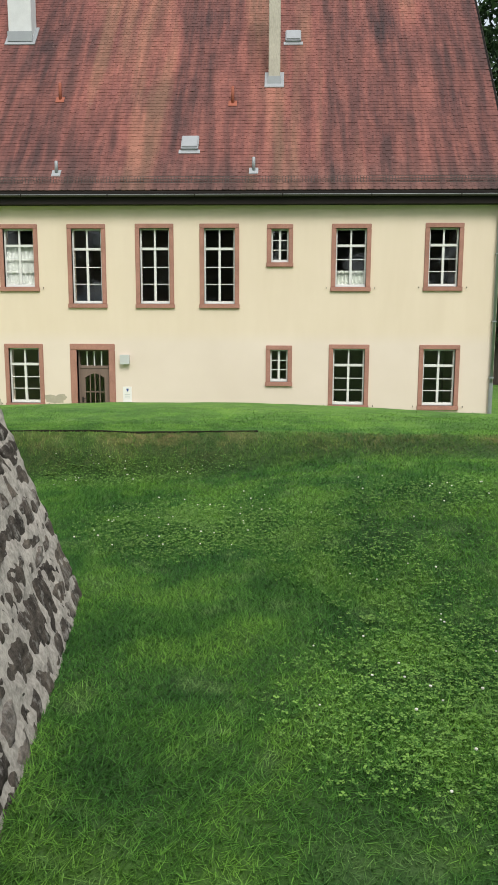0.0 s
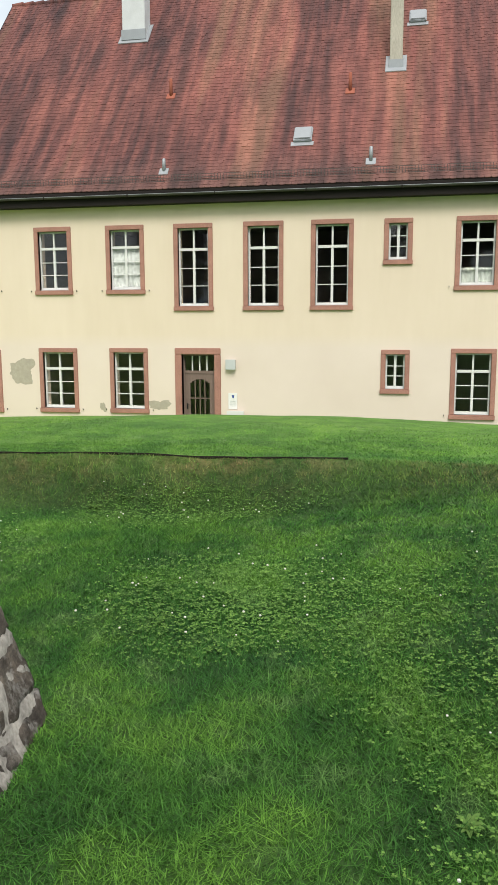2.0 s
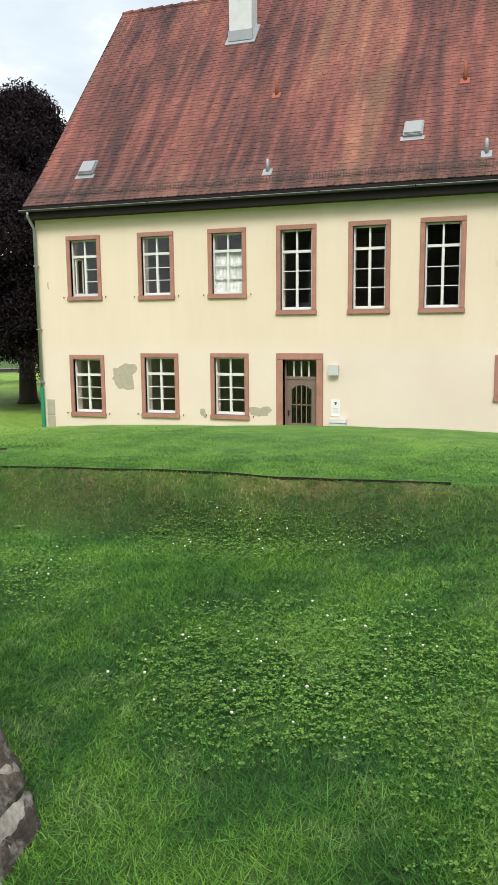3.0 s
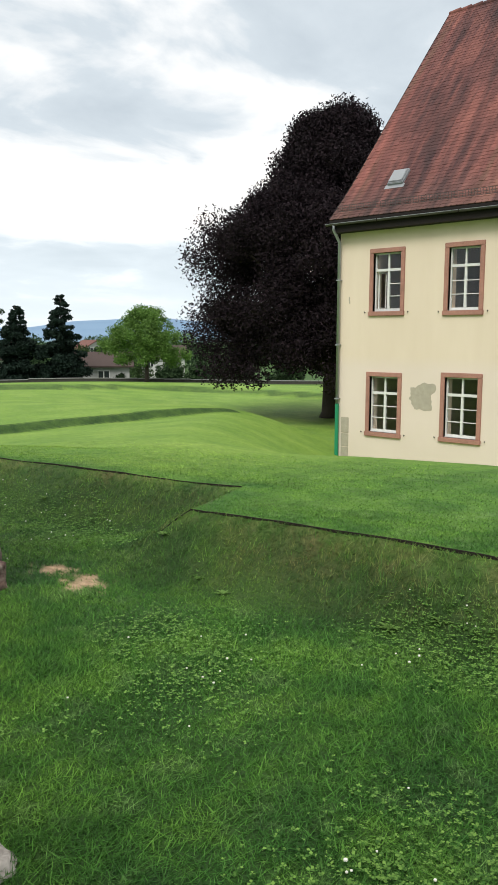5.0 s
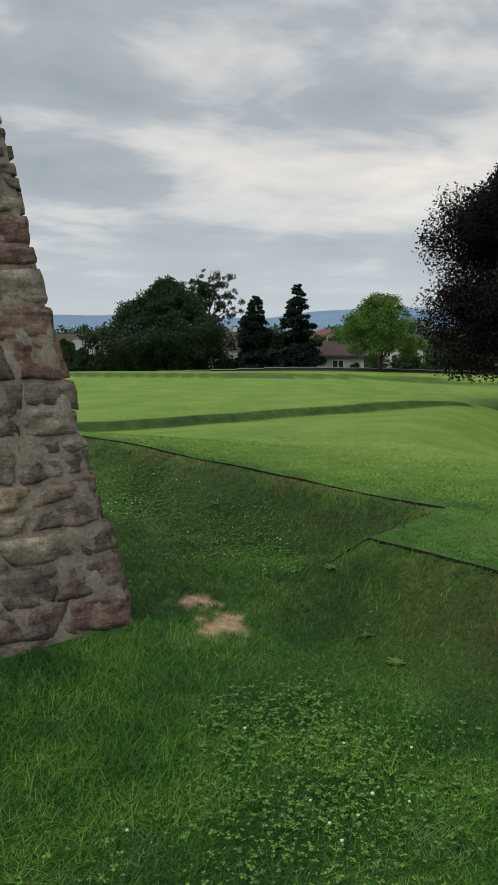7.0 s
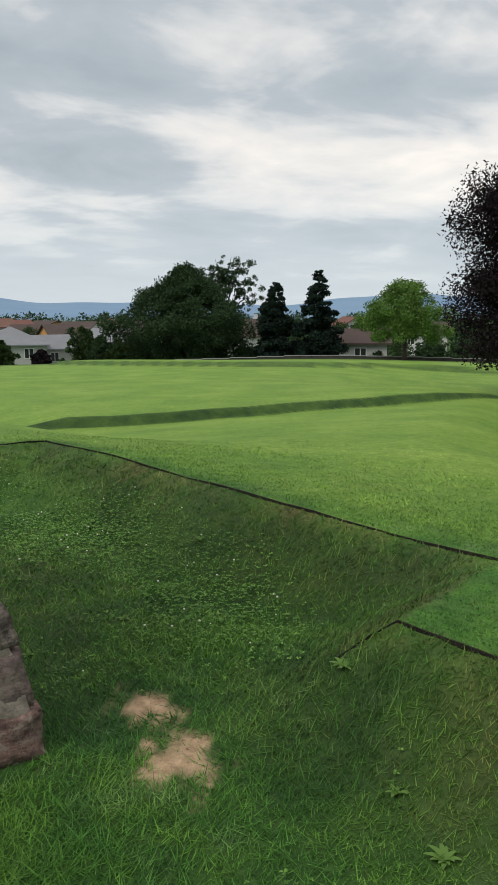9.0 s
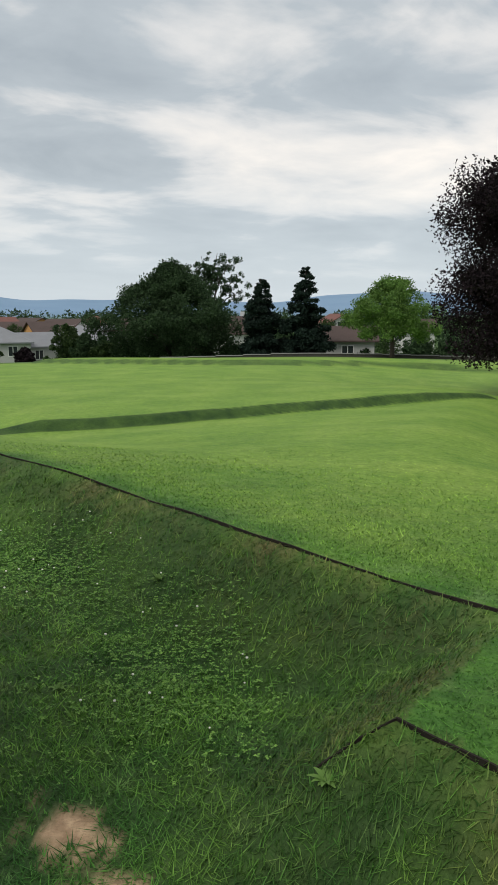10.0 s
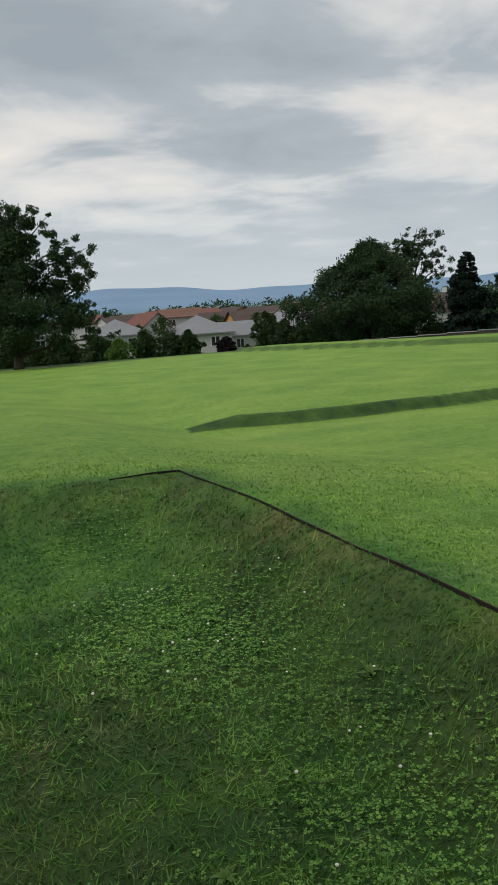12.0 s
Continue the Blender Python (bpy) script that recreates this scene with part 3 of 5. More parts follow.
for z in (-1.92, 1.35, HZ1 - 0.1):
    settle(part("floor_slab", boxed(HX0 + THICK, HX1 - THICK, HY + THICK, HY + DEPTH - THICK, z - 0.2, z), ROOM), house)
settle(part("inner_wall", boxed(HX0 + THICK, HX1 - THICK, HY + 5.4, HY + 5.55, -1.9, HZ1 - 0.32), ROOM), house)
for x in (-11.0, -6.8, -3.0, 1.2, 4.0):
    settle(part("inner_wall", boxed(x, x + 0.12, HY + THICK, HY + 5.4, -1.9, HZ1 - 0.32), ROOM), house)


def add_window(w):
    """Stone surround proud of the wall; inside it a white casement with a top light, glazing bars and panes."""
    x0, x1, z0, z1, kind = w
    f, back = HY - 0.035, HY + 0.16
    a, b, c, d = opening(w)
    yf = HY + 0.10
    bm = bmesh.new()
    s, h = 0.045, 0.06          # bar width, frame depth
    box(bm, a, b, yf, yf + h, c, c + 0.085)
    box(bm, a, b, yf, yf + h, d - s, d)
    box(bm, a, a + s, yf, yf + h, c + 0.085, d - s)
    box(bm, b - s, b, yf, yf + h, c + 0.085, d - s)
    frame_ob = settle(part("window", bm, WHITE, None, "white painted wooden casement with glazing bars"), house)
    sub = lambda name, bmx, m, label="": settle(part(name, bmx, m, None, label), frame_ob)
    sub("sandstone_lintel", boxed(x0, x1, f, back, z1 - JAMB, z1, 0.012), SANDSTONE, "red sandstone lintel")
    sub("sandstone_sill", boxed(x0 - 0.015, x1 + 0.015, f - 0.03, back, z0, z0 + JAMB, 0.012), SANDSTONE, "red sandstone sill")
    sub("sandstone_jamb", boxed(x0, x0 + JAMB, f, back, z0 + JAMB, z1 - JAMB, 0.012), SANDSTONE, "red sandstone jamb")
    sub("sandstone_jamb", boxed(x1 - JAMB, x1, f, back, z0 + JAMB, z1 - JAMB, 0.012), SANDSTONE, "red sandstone jamb")
    if kind != "ajar":
        sub("wooden_sill", boxed(a + 0.01, b - 0.01, yf - 0.05, yf, c, c + 0.035, 0.008), WHITE)
    mid = (a + b) / 2
    lo, hi = c + 0.085, d - s
    if kind == "small":
        rows, cross = [lo + (hi - lo) * k / 3 for k in range(4)], None
        sub("mullion", boxed(mid - 0.035, mid + 0.035, yf - 0.012, yf + h - 0.005, lo, hi), WHITE)
    else:
        tall = z1 - z0 > 2.3
        cross = d - (0.60 if tall else 0.50)
        sub("transom", boxed(a + s, b - s, yf - 0.02, yf + h - 0.005, cross - 0.04, cross + 0.035), WHITE)
        sub("mullion", boxed(mid - 0.035, mid + 0.035, yf - 0.012, yf + h - 0.005, lo, cross - 0.04), WHITE)
        sub("mullion", boxed(mid - 0.024, mid + 0.024, yf - 0.012, yf + h - 0.005, cross + 0.035, hi), WHITE)
        rows = [lo + (cross - 0.04 - lo) * k / 3 for k in range(4)] + [hi]
    for k, r in enumerate(rows[1:-1]):
        if cross and k == 2:
            continue
        for p, q in ((a + s, mid - 0.035), (mid + 0.035, b - s)):
            if kind == "ajar" and p < mid:
                continue
            sub("glazing_bar", boxed(p, q, yf + 0.005, yf + h - 0.01, r - 0.011, r + 0.011), WHITE)
    for k, (r, t) in enumerate(zip(rows, rows[1:])):
        if cross and k == 3:
            r = cross + 0.035
        if cross and k == 2:
            t = cross - 0.04
        for p, q in ((a + s, mid - 0.03), (mid + 0.03, b - s)):
            if kind == "ajar" and p < mid and k < 3:
                continue
            g = sub("pane", boxed(p, q, yf + 0.026, yf + 0.031, r, t), GLASS)
            g.visible_shadow = False
    if kind == "ajar":      # the left sash stands open into the room
        bm = bmesh.new()
        depth = mid - a - s
        x = a + s + 0.03
        for zz in (lo, cross - 0.085):
            box(bm, x, x + 0.04, yf + h, yf + h + depth, zz, zz + 0.045)
        for yy in (yf + h, yf + h + depth - 0.045):
            box(bm, x, x + 0.04, yy, yy + 0.045, lo + 0.045, cross - 0.085)
        sub("open_sash", bm, WHITE, "white casement sash opened inwards")
    if kind in ("curtain", "low"):
        top = cross - 0.02 if kind == "curtain" else lo + (cross - lo) * 0.36
        low = lo - 0.02
        bm = bmesh.new()
        n = 60
        prev = None
        for k in range(n + 1):
            x = a + s - 0.02 + (b - a - 2 * s + 0.04) * k / n
            y = yf + 0.085 + 0.007 * math.sin(k * 0.9) + 0.005 * math.sin(k * 0.37 + x)
            pair = (bm.verts.new((x, y, low)), bm.verts.new((x, y, top)))
            if prev:
                bm.faces.new((prev[0], pair[0], pair[1], prev[1]))
            prev = pair
        curtain = sub("curtain", bm, BLIND if kind == "curtain" else CURTAIN, "white net curtain behind the panes")
        thick = curtain.modifiers.new("cloth", "SOLIDIFY")
        thick.thickness = 0.004
    if kind not in ("small",) and z1 - z0 < 2.3:       # iron hold-backs for shutters long gone
        for x in (x0 - 0.14, x1 + 0.14):
            bm = boxed(x - 0.008, x + 0.008, HY - 0.04, HY + 0.01, z0 + 0.10, z0 + 0.118)
            box(bm, x - 0.008, x + 0.008, HY - 0.052, HY - 0.04, z0 + 0.085, z0 + 0.135)
            sub("shutter_catch", bm, IRON, "black iron shutter catch")
    return frame_ob


for w in WINDOWS:
    add_window(w)


def add_door():
    x0, x1, z0, z1 = DOOR
    f, back = HY - 0.03, HY + 0.22
    a, b, top = x0 + 0.21, x1 - 0.20, z1 - 0.19
    leaf_top = 0.10
    y = HY + 0.20
    bm = bmesh.new()          # the leaf: stiles, rails, and a glazed upper panel with an arched head
    g0, g1, gz0 = a + 0.20, b - 0.20, -1.20
    box(bm, a + 0.05, g0, y, y + 0.06, z0 + 0.02, leaf_top)
    box(bm, g1, b - 0.05, y, y + 0.06, z0 + 0.02, leaf_top)
    box(bm, g0, g1, y, y + 0.06, z0 + 0.02, gz0)
    n = 10
    for k in range(n):        # arched head over the glass
        p, q = g0 + (g1 - g0) * k / n, g0 + (g1 - g0) * (k + 1) / n
        m = ((p + q) / 2 - (g0 + g1) / 2) / ((g1 - g0) / 2)
        box(bm, p, q, y, y + 0.06, leaf_top - 0.30 + 0.14 * (1 - m * m), leaf_top)
    box(bm, a, a + 0.05, y - 0.01, y + 0.07, z0, top)
    box(bm, b - 0.05, b, y - 0.01, y + 0.07, z0, top)
    box(bm, a + 0.05, b - 0.05, y - 0.01, y + 0.07, top - 0.05, top)
    box(bm, a + 0.05, b - 0.05, y - 0.02, y + 0.07, leaf_top + 0.005, leaf_top + 0.09)
    door = settle(part("door", bm, DOORWOOD, None, "closed grey-brown wooden door with barred glass"), house)
    sub = lambda name, bmx, m, label="": settle(part(name, bmx, m, None, label), door)
    sub("sandstone_lintel", boxed(x0, x1, f, back, top, z1, 0.015), SANDSTONE, "red sandstone lintel")
    sub("sandstone_jamb", boxed(x0, a, f, back, HZ0 + 0.2, top, 0.015), SANDSTONE, "red sandstone jamb")
    sub("sandstone_jamb", boxed(b, x1, f, back, HZ0 + 0.2, top, 0.015), SANDSTONE, "red sandstone jamb")
    for k in range(1, 4):
        x = g0 + (g1 - g0) * k / 4
        sub("door_bar", boxed(x - 0.014, x + 0.014, y + 0.005, y + 0.03, gz0, leaf_top - 0.16), DOORWOOD)
    sub("door_bar", boxed(g0, g1, y + 0.005, y + 0.03, -0.66, -0.63), DOORWOOD)
    sub("pane", boxed(g0, g1, y + 0.035, y + 0.04, gz0, leaf_top - 0.15), GLASS).visible_shadow = False
    sub("pane", boxed(a + 0.05, b - 0.05, y + 0.035, y + 0.04, leaf_top + 0.09, top - 0.05), GLASS).visible_shadow = False
    for k in range(1, 4):
        x = a + 0.05 + (b - a - 0.1) * k / 4
        sub("transom_bar", boxed(x - 0.02, x + 0.02, y, y + 0.03, leaf_top + 0.09, top - 0.05), WHITE, "pale glazing bar")
    bm = boxed(a + 0.09, a + 0.13, y - 0.02, y, -0.98, -0.80)
    tube(bm, [(a + 0.11, y - 0.02, -0.85), (a + 0.11, y - 0.06, -0.85), (a + 0.22, y - 0.06, -0.85)], 0.010, 6)
    sub("door_handle", bm, IRON, "dark iron lever handle")
    sub("door_step", boxed(x0 - 0.05, x1 + 0.05, HY - 0.35, HY + 0.25, z0 - 0.15, z0, 0.02), SANDSTONE, "worn sandstone step")


add_door()


def blotch(name, cx, cz, rx, rz, seed, material):
    """A spot where the paint has come away, a few millimetres thick."""
    rnd = random.Random(seed)
    ph = [rnd.uniform(0, 6.3) for _ in range(4)]
    bm = bmesh.new()
    n = 44
    ring = []
    for k in range(n):
        t = 2 * math.pi * k / n
        r = 1 + 0.22 * math.sin(2 * t + ph[0]) + 0.14 * math.sin(3 * t + ph[1]) + 0.07 * math.sin(7 * t + ph[2]) + 0.05 * math.sin(13 * t + ph[3])
        sq = (abs(math.cos(t)) ** 4 + abs(math.sin(t)) ** 4) ** -0.25
        ring.append((cx + rx * r * sq * 0.9 * math.cos(t), cz + rz * r * sq * 0.9 * math.sin(t)))
    front = [bm.verts.new((x, HY - 0.004, z)) for x, z in ring]
    rear = [bm.verts.new((x, HY + 0.01, z)) for x, z in ring]
    bm.faces.new(front)
    for k in range(n):
        bm.faces.new((front[k], front[(k + 1) % n], rear[(k + 1) % n], rear[k]))
    bmesh.ops.recalc_face_normals(bm, faces=bm.faces)
    return settle(part(name, bm, material, None, "grey patch of bare plaster"), house)


blotch("plaster_patch", -11.22, 0.13, 0.48, 0.36, 6, PATCH)
blotch("plaster_patch", -6.72, -0.85, 0.31, 0.17, 8, PATCH)
blotch("plaster_patch", -8.55, -0.95, 0.10, 0.14, 12, PATCH)
blotch("plaster_patch", -13.85, 3.0, 0.03, 0.10, 5, PATCH)
# bare corner stones beside the downpipe
for z0, z1 in ((-2.1, -1.62), (-1.60, -1.18), (-1.16, -0.66)):
    settle(part("corner_stone", boxed(HX0 + 0.13, HX0 + 0.42, HY - 0.012, HY + 0.1, z0, z1, 0.01), PATCH, None, "bare corner stone"), house)

# small things on the front wall
cabinet = thing("wall_box", (-4.46, HY, 0.4), "small grey metal service box on the plaster wall", "service box")
settle(part("body", boxed(-4.60, -4.33, HY - 0.13, HY, 0.27, 0.54, 0.01), GREYBOX), cabinet)
settle(part("lid", boxed(-4.615, -4.315, HY - 0.15, HY - 0.131, 0.255, 0.555, 0.006), GREYBOX), cabinet)
notice = thing("notice_board", (-4.42, HY, -0.7), "white notice with a small blue crest on the wall", "notice")
settle(part("sheet", boxed(-4.56, -4.29, HY - 0.02, HY, -0.93, -0.45, 0.003), PAPER), notice)
bm = boxed(-4.455, -4.375, HY - 0.025, HY - 0.021, -0.60, -0.51)
for v in bm.verts:
    if v.co.z < -0.55:
        v.co.x = -4.415 + (v.co.x + 4.415) * 0.45
settle(part("crest", bm, BLUEINK), notice)
for k in range(3):
    settle(part("text_line", boxed(-4.51, -4.34, HY - 0.024, HY - 0.0205, -0.70 - 0.055 * k, -0.685 - 0.055 * k), GREYBOX), notice)
letter = thing("letter_box", (-4.33, HY, -1.5), "white metal letter box mounted low beside the door", "letter box")
settle(part("body", boxed(-4.56, -4.08, HY - 0.16, HY, -1.75, -0.99, 0.015), WHITERENDER), letter)
settle(part("flap", boxed(-4.58, -4.06, HY - 0.185, HY - 0.161, -1.10, -0.97, 0.008), WHITE), letter)
settle(part("slot", boxed(-4.42, -4.22, HY - 0.168, HY - 0.161, -1.24, -1.21), GREYBOX), letter)


# ---- the roof ----
def roof_line(t):
    """A point of the front slope at t from eave (0) to ridge (1): flared at the foot."""
    flare = 0.16 * max(0.0, 1 - t / 0.22) ** 2
    return EAVE_Y + (RIDGE_Y - EAVE_Y) * t, EAVE_Z - 0.13 + (RIDGE_Z - EAVE_Z + 0.13) * t + flare


OVER = 0.16
RX0, RX1 = HX0 - OVER, HX1 + OVER + 0.15
bm = bmesh.new()
prev = None
for k in range(13):
    y, z = roof_line(k / 12)
    pair = [bm.verts.new((x, y, z)) for x in (RX0, RX1)]
    if prev:
        bm.faces.new((prev[0], prev[1], pair[1], pair[0]))
    prev = pair
end = [bm.verts.new((x, 2 * RIDGE_Y - EAVE_Y, EAVE_Z)) for x in (RX0, RX1)]
bm.faces.new((prev[0], prev[1], end[1], end[0]))
ret = bmesh.ops.extrude_face_region(bm, geom=list(bm.faces))
for v in ret["geom"]:
    if isinstance(v, bmesh.types.BMVert):
        v.co.z -= 0.14
bmesh.ops.recalc_face_normals(bm, faces=bm.faces)
roof = settle(part("roof", bm, FASCIA, None, "steep gabled roof of weathered red clay tiles"), house)
settle(part("eaves_board", boxed(RX0, RX1, EAVE_Y + 0.05, HY - 0.002, HZ1 - 0.02, EAVE_Z - 0.02), FASCIA, None, "dark wooden eaves box"), house)
# gutter: a half pipe along the eave
bm = bmesh.new()
prev = None
for k in range(9):
    a = math.pi + math.pi * k / 8
    ring = [bm.verts.new((x, EAVE_Y - 0.03 + r * math.cos(a), EAVE_Z - 0.065 + r * math.sin(a))) for x, r in ((RX0 - 0.1, 0.055), (RX1 + 0.05, 0.055), (RX1 + 0.05, 0.049), (RX0 - 0.1, 0.049))]
    if prev:
        bm.faces.new((prev[0], prev[1], ring[1], ring[0]))
        bm.faces.new((prev[3], ring[3], ring[2], prev[2]))
    prev = ring
settle(part("gutter", bm, DULLZINC, None, "dull grey metal eaves gutter"), house)
settle(part("gutter_bead", tube(bmesh.new(), [(RX0 - 0.1, EAVE_Y - 0.087, EAVE_Z - 0.062), (RX1 + 0.05, EAVE_Y - 0.087, EAVE_Z - 0.062)], 0.007, 8), PALEZINC, None, "pale rolled rim of the gutter"), house)
# snow guard: a low grating that stands along the foot of the slope
gy, gzz = roof_line(0.034)
bm = bmesh.new()
for h in (0.03, 0.115, 0.20):
    box(bm, RX0 + 0.12, RX1 - 0.12, gy - 0.006, gy + 0.006, gzz + 0.03 + h - 0.006, gzz + 0.03 + h + 0.006)
for k in range(int((RX1 - RX0 - 0.3) / 0.085)):
    x = RX0 + 0.15 + 0.085 * k
    box(bm, x - 0.005, x + 0.005, gy - 0.012, gy - 0.0065, gzz + 0.05, gzz + 0.235)
settle(part("snow_guard", bm, DULLZINC, None, "low rusty grey snow guard grating"), house)
for k in range(8):
    x = HX0 + 1.6 + 2.6 * k
    settle(part("gutter_bracket", boxed(x, x + 0.03, EAVE_Y - 0.11, EAVE_Y - 0.101, EAVE_Z - 0.14, EAVE_Z - 0.05), FASCIA), house)


def downpipe(x, lower, shoe):
    d = tagged(thing("downpipe", (x, HY - 0.1, -1.9), "grey metal rain pipe down the house corner", "downpipe"), "grey rain pipe with a green lower length" if lower else "grey metal rain pipe at the house corner")
    bm = tube(bmesh.new(), [(x - shoe, EAVE_Y - 0.02, EAVE_Z - 0.1), (x - shoe, EAVE_Y - 0.02, EAVE_Z - 0.22), (x, HY - 0.09, EAVE_Z - 0.6), (x, HY - 0.09, -0.25)], 0.05, 12)
    settle(part("pipe", bm, ZINC, smooth=True), d)
    bm = tube(bmesh.new(), [(x, HY - 0.09, -0.25), (x, HY - 0.09, -2.6)], 0.062, 12)
    settle(part("lower_pipe", bm, GREENPIPE if lower else ZINC, None, "green painted standpipe" if lower else ""), d)
    for z in (3.6, 1.6, -0.1):
        settle(part("pipe_clip", boxed(x - 0.065, x + 0.065, HY - 0.155, HY, z, z + 0.035), ZINC), d)


downpipe(HX0 + 0.02, True, 0.0)
downpipe(HX1 - 0.08, False, 0.0)

TW, COURSE = 0.178, 0.150


def tile_mesh(w=TW - 0.006, length=0.30, thick=0.026):
    """A beaver-tail tile: flat, its lower end rounded."""
    bm = bmesh.new()
    prof = [(-w / 2, length), (-w / 2, 0.022), (-w / 3, 0.006), (0, 0.0), (w / 3, 0.006), (w / 2, 0.022), (w / 2, length)]
    topv = [bm.verts.new((x, y, thick)) for x, y in prof]
    low = [bm.verts.new((x, y, 0)) for x, y in prof[1:-1]]
    bm.faces.new(topv)
    for k in range(4):
        bm.faces.new((topv[k + 1], low[k], low[k + 1], topv[k + 2]))
    bmesh.ops.recalc_face_normals(bm, faces=bm.faces)
    me = bpy.data.meshes.new("tile")
    bm.to_mesh(me)
    bm.free()
    me.materials.append(TILE)
    return me


def lay_tiles():
    base = tile_mesh()
    bv = np.empty(len(base.vertices) * 3)
    base.vertices.foreach_get("co", bv)
    bv = bv.reshape(-1, 3)
    polys = [list(p.vertices) for p in base.polygons]
    length = math.hypot(RIDGE_Y - EAVE_Y, RIDGE_Z - EAVE_Z)
    courses = int(length / COURSE)
    verts, tops, quads = [], [], []
    rng = np.random.default_rng(4)
    inverse = None
    for c in range(courses):
        t = c * COURSE / length
        y0, z0 = roof_line(t)
        y1, z1 = roof_line(min(1.0, t + 0.02))
        pitch = math.atan2(z1 - z0, y1 - y0)
        offset = (c % 2) * TW / 2
        n = int((RX1 - RX0 - offset) / TW)
        for k in range(n):
            x = RX0 + offset + (k + 0.5) * TW
            jig, lift, twist = rng.normal(0, 0.005), abs(rng.normal(0, 0.005)), rng.normal(0, 0.012)
            tilt = pitch - 0.055
            if c < 2:
                ob = new("tile", base)
                ob.matrix_basis = Matrix.Translation((x, y0, z0 + 0.022 + lift)) @ Euler((tilt, 0, twist)).to_matrix().to_4x4()
                ob.parent = roof
                if inverse is None:
                    inverse = (house.matrix_basis @ roof.matrix_parent_inverse @ roof.matrix_basis @ Matrix.Identity(4)).inverted()
                ob.matrix_parent_inverse = inverse
                continue
            p = bv.copy()
            ca, sa = math.cos(twist), math.sin(twist)
            px, py = p[:, 0] * ca - p[:, 1] * sa, p[:, 0] * sa + p[:, 1] * ca
            cb, sb = math.cos(tilt), math.sin(tilt)
            q = np.stack([x + px, y0 + jig * cb + py * cb - p[:, 2] * sb, z0 + 0.022 + lift + jig * sb + py * sb + p[:, 2] * cb], -1)
            start = len(verts) * len(bv)
            verts.append(q)
            tops.append([start + i for i in polys[0]])
            quads += [[start + i for i in f] for f in polys[1:]]
    me = bpy.data.meshes.new("roof_tiling")
    me.from_pydata(np.concatenate(verts).tolist(), [], tops + quads)
    me.materials.append(TILE)
    ob = settle(new("roof_tiling", me), house)
    tagged(ob, "courses of weathered red beaver-tail tiles", kind="stuff")


def on_roof(x, t, out=0.0):
    y, z = roof_line(t)
    n = Vector((0, -(RIDGE_Z - EAVE_Z), RIDGE_Y - EAVE_Y)).normalized()
    return Vector((x, y, z)) + n * out


# ridge tiles
for k in range(52):
    x = RX0 + 0.2 + k * (RX1 - RX0 - 0.4) / 51
    bm = tube(bmesh.new(), [(x - 0.215, RIDGE_Y, RIDGE_Z - 0.02), (x + 0.215, RIDGE_Y, RIDGE_Z + 0.0)], [0.10, 0.125], 8)
    settle(part("ridge_tile", bm, TILE, smooth=True), roof)
# slate-dark verge boards
for x in (RX0 - 0.025, RX1):
    bm = bmesh.new()
    prev = None
    for k in range(13):
        y, z = roof_line(k / 12)
        ring = [bm.verts.new(p) for p in ((x, y, z + 0.05), (x + 0.025, y, z + 0.05), (x + 0.025, y, z - 0.16), (x, y, z - 0.16))]
        if prev:
            for s in range(4):
                bm.faces.new((prev[s], prev[(s + 1) % 4], ring[(s + 1) % 4], ring[s]))
        prev = ring
    bmesh.ops.recalc_face_normals(bm, faces=bm.faces)
    settle(part("verge_board", bm, FASCIA), house)


def roof_frame(x, t):
    """A pose on the slope: x along the house, y up the slope, z out of it."""
    a = math.atan2(RIDGE_Z - EAVE_Z, RIDGE_Y - EAVE_Y)
    return Matrix.Translation(on_roof(x, t, 0.03)) @ Euler((a, 0, 0)).to_matrix().to_4x4()


def skylight(x, t):
    s = thing("skylight", on_roof(x, t), "small zinc roof hatch set in the tiles", "skylight", "roof hatches")
    m = roof_frame(x, t)
    for name, bm, mat in (("frame", boxed(-0.27, 0.27, -0.30, 0.32, -0.02, 0.10, 0.02), PALEZINC), ("lid", boxed(-0.24, 0.24, -0.25, 0.27, 0.10, 0.135, 0.015), PALEZINC), ("apron", boxed(-0.33, 0.33, -0.45, -0.28, 0.0, 0.03), ZINC)):
        bm.transform(m)
        settle(part(name, bm, mat), s)


def vent(x, t, tall, material, label):
    v = thing("roof_vent", on_roof(x, t), label, "roof vent")
    p = on_roof(x, t, 0.0)
    bm = tube(bmesh.new(), [p, p + Vector((0, 0, tall)), p + Vector((0, 0, tall + 0.02))], [0.055, 0.05, 0.03], 10)
    settle(part("pipe", bm, material, smooth=True), v)
    bm = boxed(-0.14, 0.14, -0.14, 0.14, 0.0, 0.03, 0.01)
    bm.transform(roof_frame(x, t))
    settle(part("flashing", bm, material), v)


